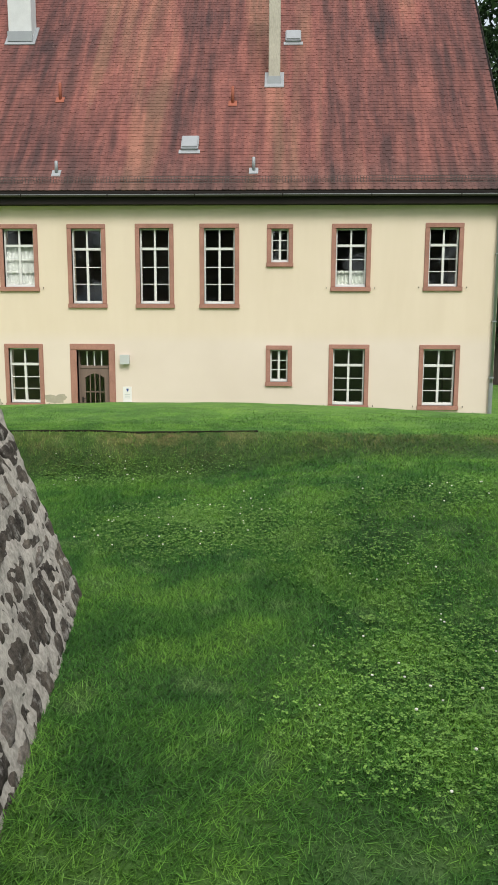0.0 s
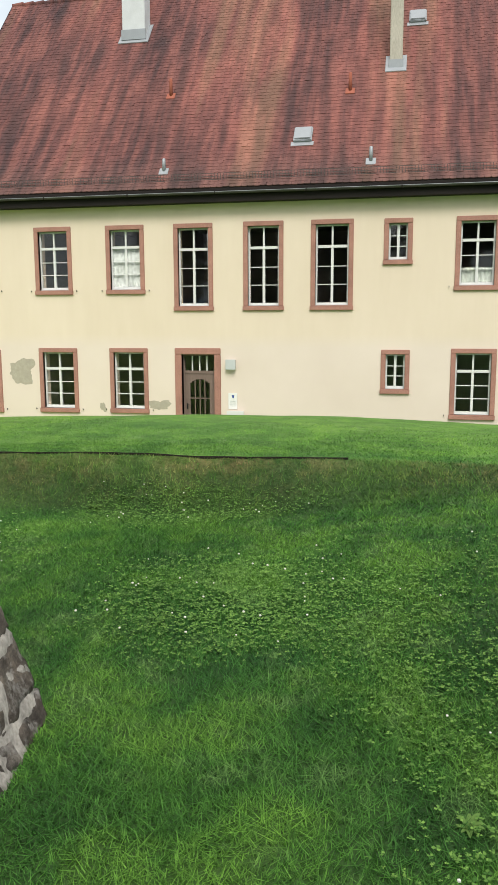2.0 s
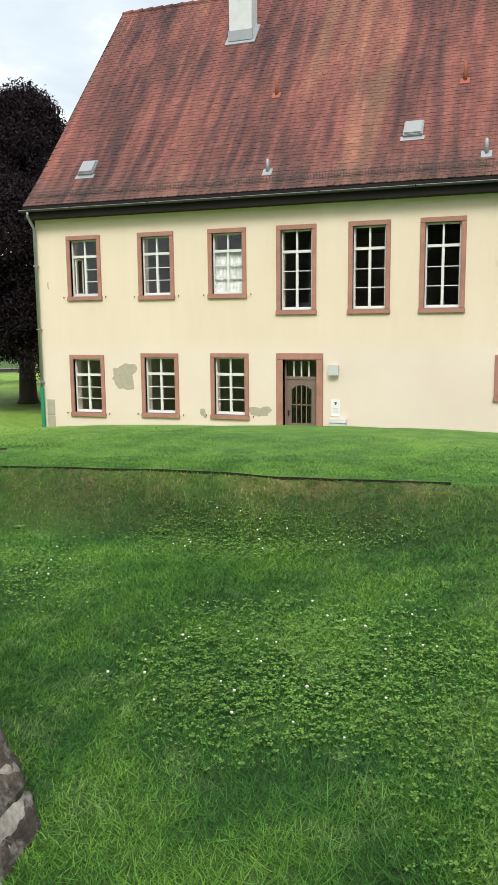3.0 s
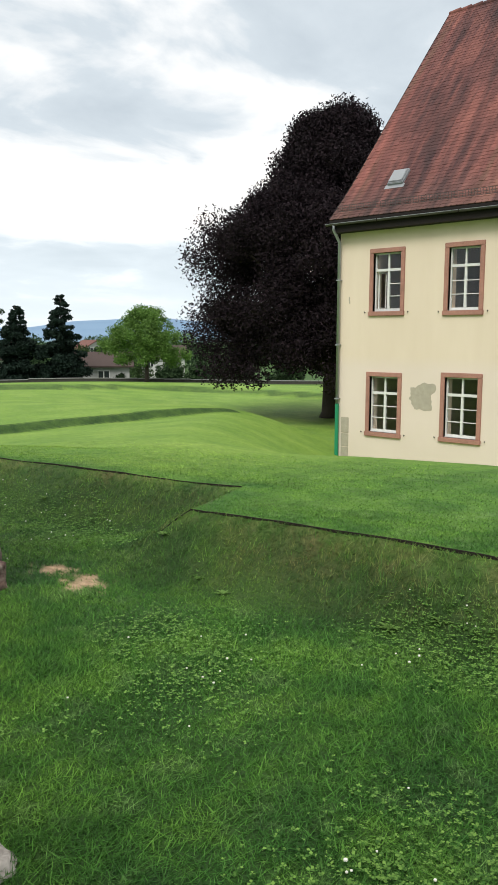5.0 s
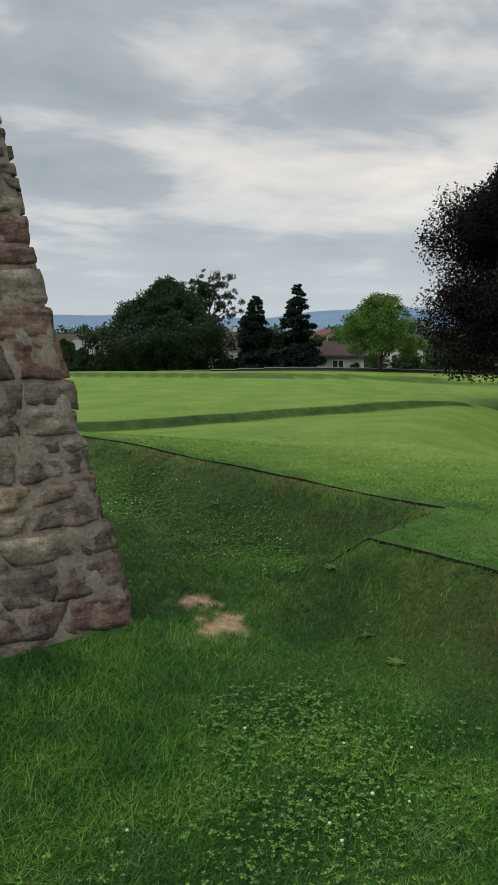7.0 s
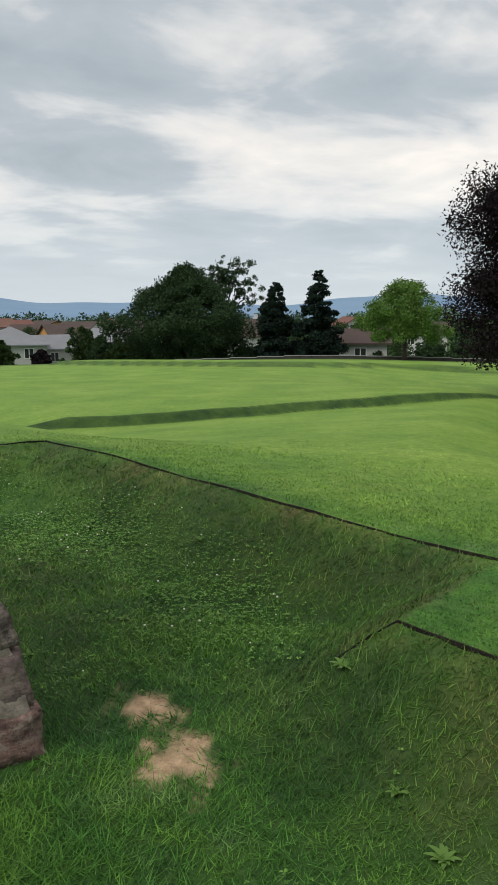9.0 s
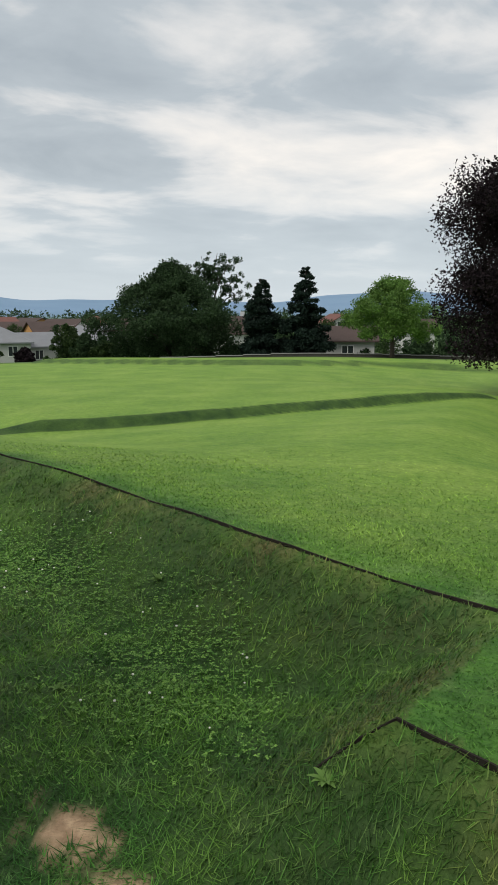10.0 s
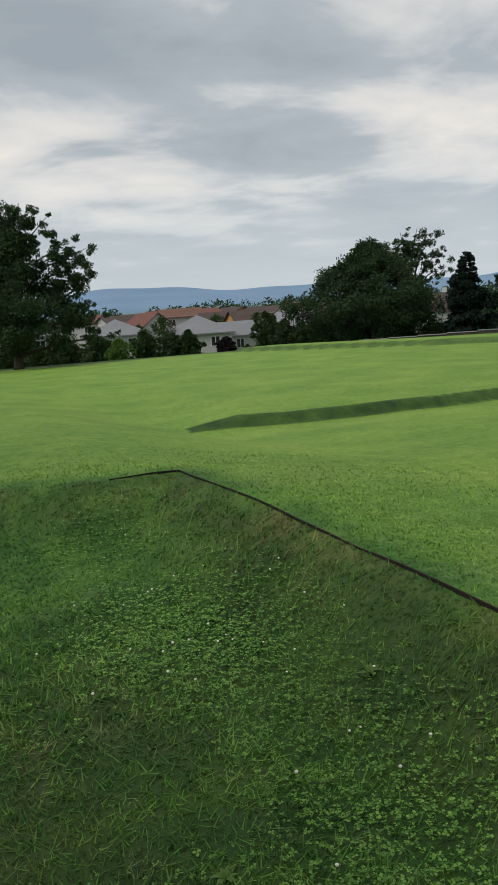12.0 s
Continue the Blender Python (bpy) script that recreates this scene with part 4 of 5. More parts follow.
def chimney(x, t, wx, wy, top, material, label):
    p = on_roof(x, t)
    c = thing("chimney", p, label, "chimney")
    settle(part("shaft", boxed(p.x - wx / 2, p.x + wx / 2, p.y - wy / 2 + 0.1, p.y + wy / 2 + 0.1, p.z - 0.5, top, 0.02), material), c)
    settle(part("cap", boxed(p.x - wx / 2 - 0.06, p.x + wx / 2 + 0.06, p.y - wy / 2 + 0.04, p.y + wy / 2 + 0.16, top, top + 0.1, 0.02), CONCRETE), c)
    bm = boxed(-wx / 2 - 0.13, wx / 2 + 0.13, -wy / 2 - 0.12, wy / 2 + 0.3, 0.0, 0.035, 0.01)
    bm.transform(roof_frame(x, t))
    settle(part("flashing", bm, PALEZINC, None, "pale lead flashing"), c)
    settle(part("apron", boxed(p.x - wx / 2 - 0.03, p.x + wx / 2 + 0.03, p.y - wy / 2 + 0.06, p.y - wy / 2 + 0.098, p.z - 0.15, p.z + 0.18), PALEZINC), c)


# ---- trees ----
def leaf_cloud(name, centres, radii, count, size, material, parent, seed, flat=0.8, hollow=0.35):
    """A crown of many small leaf clumps scattered in lobes: two crossed leaf blades a clump."""
    rng = np.random.default_rng(seed)
    centres, radii = np.asarray(centres, float), np.asarray(radii, float)
    share = radii**1.6 / (radii**1.6).sum()
    pick = rng.choice(len(centres), count, p=share)
    d = rng.normal(size=(count, 3))
    d /= np.linalg.norm(d, axis=1, keepdims=True)
    r = (hollow + (1 - hollow) * rng.random(count) ** 0.55) * np.clip(1 + 0.09 * rng.normal(size=count), 0.8, 1.14)
    p = centres[pick] + d * (radii[pick] * r)[:, None] * np.array([1, 1, flat])
    a = rng.normal(size=(count, 3))
    a /= np.linalg.norm(a, axis=1, keepdims=True)
    b = np.cross(a, rng.normal(size=(count, 3)))
    b /= np.linalg.norm(b, axis=1, keepdims=True)
    s = size * (0.6 + 0.8 * rng.random(count))[:, None]
    v = np.stack([p - a * s - b * s * 0.5, p + a * s, p - a * s * 0.3 + b * s * 0.7], 1).reshape(-1, 3)
    f = np.arange(count * 3).reshape(-1, 3)
    return settle(array_part(name, v, f, material), parent)


def lobes(rng, base, height, width, n, shape, lump=0.34, core=0.62):
    """Centres and radii of a crown: a dim core and many small tufts, from a profile shape(h) of half-widths for h in 0..1."""
    out, rad = [], []
    for k in range(9):
        h = (k + 0.5) / 9
        out.append((base[0], base[1], base[2] + h * height))
        rad.append(min(core * shape(h) * width, h * height + 0.05 * width))
    for k in range(n):
        h = rng.random() ** 0.9
        a = rng.uniform(0, 2 * math.pi)
        w = shape(h) * width * rng.uniform(0.82, 1.06) * (1 + lump * noise.noise(Vector((1.3 * math.cos(a), 1.3 * math.sin(a), 4.0 * h + base[0]))))
        r = (0.085 + 0.10 * rng.random()) * width
        e = max(0.0, w - 0.7 * r) * math.sqrt(rng.uniform(0.45, 1.0))
        out.append((base[0] + e * math.cos(a), base[1] + e * math.sin(a), base[2] + h * height))
        rad.append(r)
    return out, rad


def broadleaf(name, x, y, tall, width, clear, leaf, label, seed, count=9000, size=0.22, n=34, shape=None, lean=0.0, z=None, limbs=7, hollow=0.35, lump=0.34, core=0.62, sprays=()):
    rng = random.Random(seed)
    z = gz(x, y) if z is None else z
    t = thing(name, (x, y, z), label, "tree")
    shape = shape or (lambda h: math.sin(math.pi * min(1, 0.18 + 0.82 * h)) ** 0.6)
    centres, radii = lobes(rng, (x + lean, y, z + clear), tall - clear, width / 2, n, shape, lump, core)
    girth = tall * 0.028
    bm = tube(bmesh.new(), [(x, y, z - 0.2), (x, y, z + 0.3), (x + lean * 0.3, y, z + clear), (x + lean, y, z + tall * 0.62)], [girth * 1.7, girth * 1.15, girth * 0.9, girth * 0.3], 10)
    settle(part("trunk", bm, BARK, smooth=True), t)
    # loose outer branches, each with a few separate tufts of leaves along it
    for side, high, reach_, big in sprays:
        off = Vector((side * SIDE[0], side * SIDE[1], 0))
        tip = Vector((x, y, z)) + off + Vector((0, 0, high))
        root = Vector((x + lean * 0.5, y, z + max(clear, 0.55 * high)))
        bow = (root + tip) / 2 + Vector((0, 0, 0.08 * tall))
        settle(part("limb", tube(bmesh.new(), [root, bow, tip], [girth * 0.32, girth * 0.2, girth * 0.06], 6), BARK, smooth=True), t)
        for q in range(16):
            f = rng.uniform(0.45, 1.05)
            c = root.lerp(bow, 2 * f) if f < 0.5 else bow.lerp(tip, 2 * f - 1)
            centres.append(tuple(c + reach_ * Vector((rng.uniform(-1.2, 1.2), rng.uniform(-1.2, 1.2), rng.uniform(-1.5, 0.4)))))
            radii.append(big * rng.uniform(0.35, 1.0))
    for k in range(limbs):
        c = centres[rng.randrange(9, len(centres))]
        h = rng.uniform(0.7, 1.0) * clear + 0.12 * (tall - clear) * k / limbs
        start = Vector((x + lean * 0.3, y, z + h))
        endp = Vector(c)
        midp = (start + endp) / 2 + Vector((0, 0, rng.uniform(0.02, 0.10) * tall))
        settle(part("limb", tube(bmesh.new(), [start, midp, endp], [girth * 0.5, girth * 0.3, girth * 0.1], 6), BARK, smooth=True), t)
    leaf_cloud("crown", centres, radii, count, size, leaf, t, seed, hollow=hollow)
    return t


def conifer(x, y, tall, width, label, seed, count=5200, z=None, open_top=False):
    rng = np.random.default_rng(seed)
    z = gz(x, y) if z is None else z
    t = thing("conifer", (x, y, z), label, "tree")
    settle(part("trunk", tube(bmesh.new(), [(x, y, z - 0.2), (x, y, z + tall * 0.5), (x, y, z + tall)], [tall * 0.022, tall * 0.014, 0.02], 8), BARK, smooth=True), t)
    centres, radii = [(x, y, z + tall * h) for h in np.linspace(0.12, 0.9, 9)], [0.24 * width * (1 - h) ** 0.9 + 0.06 for h in np.linspace(0.12, 0.9, 9)]
    for k in range(120):
        h = 0.04 + 0.95 * rng.random() ** 1.15
        h = 0.15 * (round(h * 12) / 12) + 0.85 * h
        w = width / 2 * (1 - h) ** 0.62 * (0.70 + 0.42 * rng.random()) * (0.85 if open_top and h > 0.45 else 1.0) + 0.08
        a = 2 * math.pi * rng.random()
        e = w * (0.35 + 0.65 * rng.random())
        centres.append((x + e * math.cos(a), y + e * math.sin(a), z + h * tall - 0.06 * e))
        radii.append((0.19 + 0.14 * rng.random()) * w + 0.12)
    leaf_cloud("crown", centres, radii, count, 0.15, SPRUCE, t, seed, flat=0.6, hollow=0.1)
    return t


SIDE = (math.cos(radians(72)), math.sin(radians(72)))     # along the lawn's far edge, northwards


def at(yaw, far, eye=(-2.3, 5.3)):
    """A place far metres from the walk, yaw degrees left of +y."""
    return eye[0] - far * math.sin(radians(yaw)), eye[1] + far * math.cos(radians(yaw))


lay_tiles()
# chimneys, hatches and vents on the front slope
chimney(-8.93, 0.752, 0.82, 0.62, 14.6, WHITERENDER, "broad white rendered chimney with lead flashing")
chimney(0.06, 0.505, 0.38, 0.40, 14.2, CONCRETE, "tall slim weathered chimney stack")
skylight(-2.51, 0.215)
skylight(-12.65, 0.165)
skylight(0.68, 0.735)
vent(-6.98, 0.425, 0.55, TERRACOTTA, "short red clay vent pipe on the tiles")
vent(-1.27, 0.40, 0.55, TERRACOTTA, "short red clay vent pipe on the tiles")
vent(-6.50, 0.085, 0.38, PALEZINC, "short pale metal vent pipe on the tiles")
vent(-0.49, 0.092, 0.42, PALEZINC, "short pale metal vent pipe on the tiles")


# ---- the ruin: two stubs of rubble wall ----
PALEMORTAR = plain("pale_lime_mortar", (0.36, 0.33, 0.295), 0.98, spread=0.6, scale=11, grain=42, bump=1.0)
DARKSTONE = make_stone("dark_ruin_stone", [(0.0, (0.066, 0.057, 0.050)), (0.5, (0.100, 0.086, 0.074)), (0.8, (0.140, 0.119, 0.100)), (1.0, (0.20, 0.18, 0.16))], smear=(0.36, 0.34, 0.315))


def rubble_wall(name, origin, top_line, thick, label, seed, turn=0.0, batter=0.03, mortar=MORTAR, stone=STONE, joint=0.004, proud=0.017, bed=0.0, loose=0.055, rough=0.020):
    """A stub of wall along -y from its north end at origin; top_line gives (s, height) with s metres south of the end.
    Its east face looks along +x and leans back by batter. Uneven stones are fitted side by side in wavering courses on a mortar core."""
    rng = random.Random(seed)
    ox, oy = origin
    base = gz(ox, oy) - 0.25
    wall = thing(name, (ox, oy, gz(ox, oy)), label, "ruined wall")
    m = Matrix.Translation((ox, oy, base)) @ Matrix.Rotation(radians(turn), 4, "Z")
    ss, hs = [p[0] for p in top_line], [p[1] + 0.25 for p in top_line]
    height_at = lambda s: float(np.interp(s, ss, hs))
    top = max(hs)
    grid = np.linspace(ss[0], ss[-1], 400)
    reach = np.interp(grid, ss, hs)

    def end_at(h):
        k = np.nonzero(reach >= h)[0]
        return float(grid[k[0]] if len(k) else grid[reach.argmax()])

    bm = bmesh.new()
    rows = 90
    prev = None
    for r in range(rows + 1):
        h = top * r / rows
        e = end_at(h - 1e-6)
        lean = batter * (h - 0.25)
        ring = []
        for k in range(81):
            s = e + 0.02 + (ss[-1] - e - 0.02) * k / 80
            ring.append((-lean + 0.001 + bed, -s, h))
        for k in range(80, -1, -8):
            s = e + 0.02 + (ss[-1] - e - 0.02) * k / 80
            ring.append((-max(thick, lean + 0.25), -s, h))
        ring = [bm.verts.new(Vector(p) + 0.012 * noise.noise_vector(Vector(p) * 5) + 0.012 * noise.noise_vector(Vector(p) * 13) + 0.008 * noise.noise_vector(Vector(p) * 29)) for p in ring]
        if prev:
            for k in range(len(ring)):
                bm.faces.new((prev[k], prev[(k + 1) % len(ring)], ring[(k + 1) % len(ring)], ring[k]))
        prev = ring
    bm.faces.new(prev)
    bmesh.ops.recalc_face_normals(bm, faces=bm.faces)
    bm.transform(m)
    settle(part("mortar_core", bm, mortar, None, "rough lime mortar between the stones", True), wall)

    def lay(corners, place):
        """One stone filling the four corners (along, height); place(along, height, out) puts a point on the wall."""
        c = [Vector((p[0], p[1], 0)) for p in corners]
        wide, high = (c[1] - c[0]).length, (c[3] - c[0]).length
        ga, gb = joint * rng.uniform(0.5, 1.8) / max(wide, 0.05), joint * rng.uniform(0.5, 1.8) / max(high, 0.05)
        lift, tilt_a, tilt_b, off = proud * rng.uniform(0.4, 1.25), rng.uniform(-0.5, 0.5) * proud, rng.uniform(-0.5, 0.5) * proud, Vector((rng.uniform(0, 90), rng.uniform(0, 90), 0))
        nu, nv = 12, 10
        bm = bmesh.new()
        rows_ = []
        for j in range(nv):
            row = []
            for i in range(nu):
                a_, b_ = 2 * i / (nu - 1) - 1, 2 * j / (nv - 1) - 1
                ra, rb = a_ * (1 - 0.03 * b_ * b_ * b_ * b_), b_ * (1 - 0.04 * a_ * a_ * a_ * a_)
                u, v = ga + (1 - 2 * ga) * (ra + 1) / 2, gb + (1 - 2 * gb) * (rb + 1) / 2
                q = c[0].lerp(c[1], u).lerp(c[3].lerp(c[2], u), v)
                edge = max(abs(a_), abs(b_))
                q += edge * ((0.010 + 0.9 * joint) * noise.noise_vector(q * 8 + off) + (0.006 + 0.4 * joint) * noise.noise_vector(q * 22 + off))
                crag = noise.noise(q * 7 + off) * 0.6 + noise.noise(q * 17 + off) * 0.6
                out = lift * (1 - edge ** 12) + (tilt_a * a_ + tilt_b * b_) * (1 - edge ** 7) + crag * rough * (1.0 - 0.35 * edge ** 4) + bed - 0.004 * edge
                row.append(bm.verts.new(place(q.x, q.y, out)))
            rows_.append(row)
        for j in range(nv - 1):
            for i in range(nu - 1):
                bm.faces.new((rows_[j][i], rows_[j][i + 1], rows_[j + 1][i + 1], rows_[j + 1][i]))
        rim = rows_[0] + [r_[-1] for r_ in rows_[1:]] + rows_[-1][-2::-1] + [r_[0] for r_ in rows_[-2:0:-1]]
        middle = place((c[0].x + c[2].x) / 2, (c[0].y + c[2].y) / 2, -0.09)
        front = place((c[0].x + c[2].x) / 2, (c[0].y + c[2].y) / 2, 0.0)
        back = [bm.verts.new(v.co + (middle - front)) for v in rim]
        for k in range(len(rim)):
            bm.faces.new((rim[k], back[k], back[(k + 1) % len(rim)], rim[(k + 1) % len(rim)]))
        bm.faces.new(back)
        bmesh.ops.recalc_face_normals(bm, faces=bm.faces)
        bm.transform(m)
        settle(part("stone", bm, stone, smooth=True), wall)

    on_face = lambda s, h, out: Vector((-batter * (h - 0.25) + out, -s, h))
    on_end = lambda x, h, out: Vector((-x - batter * (h - 0.25), -(end_at(min(h, top - 0.01)) or 0) - 0.012 + out, h))
    bed_line = lambda k, s: 0.9 * loose * noise.noise(Vector((s * 2.6, 7.3 * k, seed)))
    z, k = -0.04, 0
    while z < top - 0.08:
        hh = rng.uniform(0.11, 0.19) if rng.random() < 0.7 else rng.uniform(0.19, 0.26)
        hh = min(hh, top - z)
        e0, e1 = end_at(z + 0.01) or 0.0, end_at(min(z + hh, top) - 0.01) or 0.0
        left = (e0 - rng.uniform(-0.01, 0.02), e1 - rng.uniform(0.0, 0.03))
        while max(left) < ss[-1] - 0.12:
            w = rng.uniform(0.15, 0.46)
            right = tuple(max(v, l + 0.10) for v, l in ((left[0] + w + rng.uniform(-loose, loose), left[0]), (left[0] + w + rng.uniform(-loose, loose) + 0.3 * (left[1] - left[0]), left[1])))
            lo, hi = [z + bed_line(k, left[0]), z + bed_line(k, right[0])], [z + hh + bed_line(k + 1, left[1]), z + hh + bed_line(k + 1, right[1])]
            if (w < 0.26 and hh > 0.16) or rng.random() < 0.10:
                f = rng.uniform(0.38, 0.62)
                ml, mr = (left[0] + f * (left[1] - left[0]), lo[0] + f * (hi[0] - lo[0])), (right[0] + f * (right[1] - right[0]), lo[1] + (f + rng.uniform(-0.1, 0.1)) * (hi[1] - lo[1]))
                lay([(left[0], lo[0]), (right[0], lo[1]), mr, ml], on_face)
                lay([ml, mr, (right[1], hi[1]), (left[1], hi[0])], on_face)
            else:
                lay([(left[0], lo[0]), (right[0], lo[1]), (right[1], hi[1]), (left[1], hi[0])], on_face)
            left = right
        # the stones of the broken end, through the wall's thickness
        x, room = 0.03, max(thick, batter * z + 0.25) - batter * z
        while x < room - 0.08:
            w = min(rng.uniform(0.18, 0.38), room - x)
            lay([(x, z), (x + w, z), (x + w + rng.uniform(-0.02, 0.02), z + hh), (x, z + hh)], on_end)
            x += w
        z += hh
        k += 1
    return wall


rubble_wall("ruined_wall", (-4.05, 5.42), [(0.0, 0.0), (0.03, 0.03), (0.09, 0.36), (0.20, 0.70), (0.28, 1.12), (0.40, 1.68), (0.48, 2.03), (0.55, 2.40), (0.63, 2.72), (0.95, 3.4), (1.3, 3.6), (2.4, 3.5)], 0.85, "tall stub of rubble wall with a stepped broken end", 5, joint=0.006, proud=0.014, rough=0.026, loose=0.07)
rubble_wall("ruined_wall", (-0.640, 3.232), [(0.10, 0.0), (0.12, 0.9), (0.16, 1.5), (0.30, 1.75), (0.7, 1.8), (3.2, 1.7)], 1.05, "low leaning stub of grey rubble wall with pale mortar", 9, turn=8.5, batter=0.38, mortar=PALEMORTAR, stone=DARKSTONE, joint=0.010, proud=0.007, bed=-0.003, loose=0.085, rough=0.020)


# one pale stone left in the grass between the stubs
def fallen_stone(x, y, wide, seed):
    bm = bmesh.new()
    bmesh.ops.create_icosphere(bm, subdivisions=3, radius=1.0)
    for v in bm.verts:
        c = v.co.copy()
        v.co = Vector((c.x * wide, c.y * wide * 0.7, c.z * wide * 0.35)) + 0.25 * wide * noise.noise_vector(c * 1.6 + Vector((seed, 0, 0))) + 0.05 * wide * noise.noise_vector(c * 7)
        v.co += Vector((x, y, gz(x, y) + 0.005))
    tagged(part("fallen_stone", bm, PALEMORTAR, smooth=True), "pale grey stone half sunk in the grass", "stone")


fallen_stone(-1.66, 3.86, 0.11, 3)


# ---- lawn edging ----
def edging(pts, label):
    bm = bmesh.new()
    fine = []
    for (ax, ay), (bx, by) in zip(pts, pts[1:]):
        n = max(2, int(math.hypot(bx - ax, by - ay) / 0.15))
        fine += [(ax + (bx - ax) * k / n, ay + (by - ay) * k / n) for k in range(n)]
    fine.append(pts[-1])
    prev = None
    for k, (x, y) in enumerate(fine):
        nx, ny = fine[min(k + 1, len(fine) - 1)], fine[max(k - 1, 0)]
        d = Vector((nx[0] - ny[0], nx[1] - ny[1], 0)).normalized()
        side = Vector((d.y, -d.x, 0))
        z = max(gz(x - side.x * q, y - side.y * q) for q in (-0.06, 0.0, 0.06)) + 0.011 + 0.012 * noise.noise(Vector((x * 2.3, y * 2.3, 0)))
        c = Vector((x, y, z)) + side * (0.012 * noise.noise(Vector((x * 1.5, y, 4))))
        ring = [bm.verts.new(c + side * w + Vector((0, 0, h))) for w, h in ((0.0, 0.0), (0.008, 0.0), (0.010, -0.11), (0.0, -0.11))]
        if prev:
            for s in range(4):
                bm.faces.new((prev[s], prev[(s + 1) % 4], ring[(s + 1) % 4], ring[s]))
        else:
            bm.faces.new(ring[::-1])
        prev = ring
    bm.faces.new(prev)
    bmesh.ops.recalc_face_normals(bm, faces=bm.faces)
    return tagged(part("lawn_edging", bm, STEEL), label, "lawn edging")


edging(EDGE[2:7], "dark weathered edging strip along the lawn bank")
edging([(-3.82, 6.50), (-3.70, 6.72), (-2.3, 6.90), (-0.6, 7.0), (0.25, 7.05)], "dark weathered edging strip along the lawn bank")


# ---- trees in the park ----
bx, by = at(36.3, 41, (0.34, 2.96))
broadleaf("copper_beech", bx + 0.3, by, 14.7, 15.9, 2.3, BEECH, "huge copper beech with near-black foliage beside the house", 21, count=420000, size=0.076, n=560,
          shape=lambda h: float(np.interp(h, [0, 0.1, 0.27, 0.42, 0.56, 0.68, 0.78, 0.87, 0.94, 1], [0.93, 0.93, 0.93, 0.97, 0.88, 0.61, 0.49, 0.36, 0.33, 0.26])), limbs=14, hollow=0.1, lump=0.05, core=0.66)
x, y = at(65.2, 78)
broadleaf("park_tree", x, y, 9.9, 14.6, 1.5, OAK, "broad dark green park tree at the lawn's far edge", 31, count=80000, size=0.12, n=230,
          shape=lambda h: float(np.interp(h, [0, 0.12, 0.4, 0.7, 0.88, 1], [0.80, 1.0, 0.92, 0.66, 0.42, 0.14])), hollow=0.1, lump=0.55, core=0.5)
x, y = at(62.4, 84)
broadleaf("birch", x, y, 11.4, 5.6, 5.2, OAK, "airy tree with loose drooping top", 35, count=9000, size=0.11, n=14, hollow=0.05, core=0.2, limbs=4,
          sprays=((-2.6, 11.3, 0.9, 0.55), (-0.8, 12.3, 0.9, 0.6), (0.9, 12.6, 0.9, 0.6), (2.4, 11.8, 0.9, 0.6), (3.3, 10.4, 0.8, 0.55), (3.6, 8.8, 0.8, 0.5), (0.2, 10.6, 1.0, 0.6)))
x, y = at(58.7, 74)
conifer(x, y, 8.2, 5.2, "dark pointed conifer at the lawn's far edge", 41, count=22000)
x, y = at(55.5, 74)
conifer(x, y, 9.3, 6.4, "taller dark conifer with an open ragged top", 43, count=22000, open_top=True)
x, y = at(49.3, 66)
broadleaf("maple", x, y, 6.1, 8.8, 1.7, MAPLE, "round bright green maple at the lawn's far edge", 47, count=30000, size=0.095, n=110, lump=0.22, core=0.55,
          shape=lambda h: float(np.interp(h, [0, 0.15, 0.5, 0.82, 1], [0.78, 1.0, 0.95, 0.66, 0.3])), hollow=0.12)
x, y = at(90.2, 66, (-3.2, 5.7))
broadleaf("walnut", x, y, 11.2, 13.2, 0.9, OAK, "large dark leafy tree with hanging branches", 53, count=62000, size=0.12, n=120,
          shape=lambda h: float(np.interp(h, [0, 0.2, 0.5, 0.8, 1], [0.85, 1.0, 0.72, 0.5, 0.2])), hollow=0.1, lump=0.5, core=0.5,
          sprays=((2.2, 12.4, 1.1, 0.6), (3.6, 11.6, 1.0, 0.6), (5.0, 9.6, 0.8, 0.6), (6.4, 9.0, 0.8, 0.6), (6.6, 8.0, 0.8, 0.55), (5.4, 6.6, 0.9, 0.6), (6.6, 4.6, 0.9, 0.6), (7.0, 3.2, 0.8, 0.6), (0.5, 12.8, 1.1, 0.7)))
for k, (x, y, tall, wide) in enumerate(((13.5, 47.0, 27.0, 15.0), (19.0, 44.0, 24.0, 12.0), (9.0, 52.0, 21.0, 9.0))):
    broadleaf("park_tree", x, y, tall, wide, 2.0, OAK, "tall dark green tree standing behind the house", 61 + k, count=22000, size=0.22, n=40, z=-2.4, hollow=0.15)
# unseen tall trees added at the walker's back to shade the sunken lawn and darken the panes
for k, x in enumerate((-17.0, -10.5, -4.0, 2.5, 9.0, 15.5)):
    broadleaf("park_tree", x, -12.0 - 1.5 * (k % 2), 18.0 + (k % 3), 9.5, 1.5, OAK, "unseen tree added behind the walk to block light", 81 + k, count=9000, size=0.34, n=70, z=0.5, hollow=0.1)


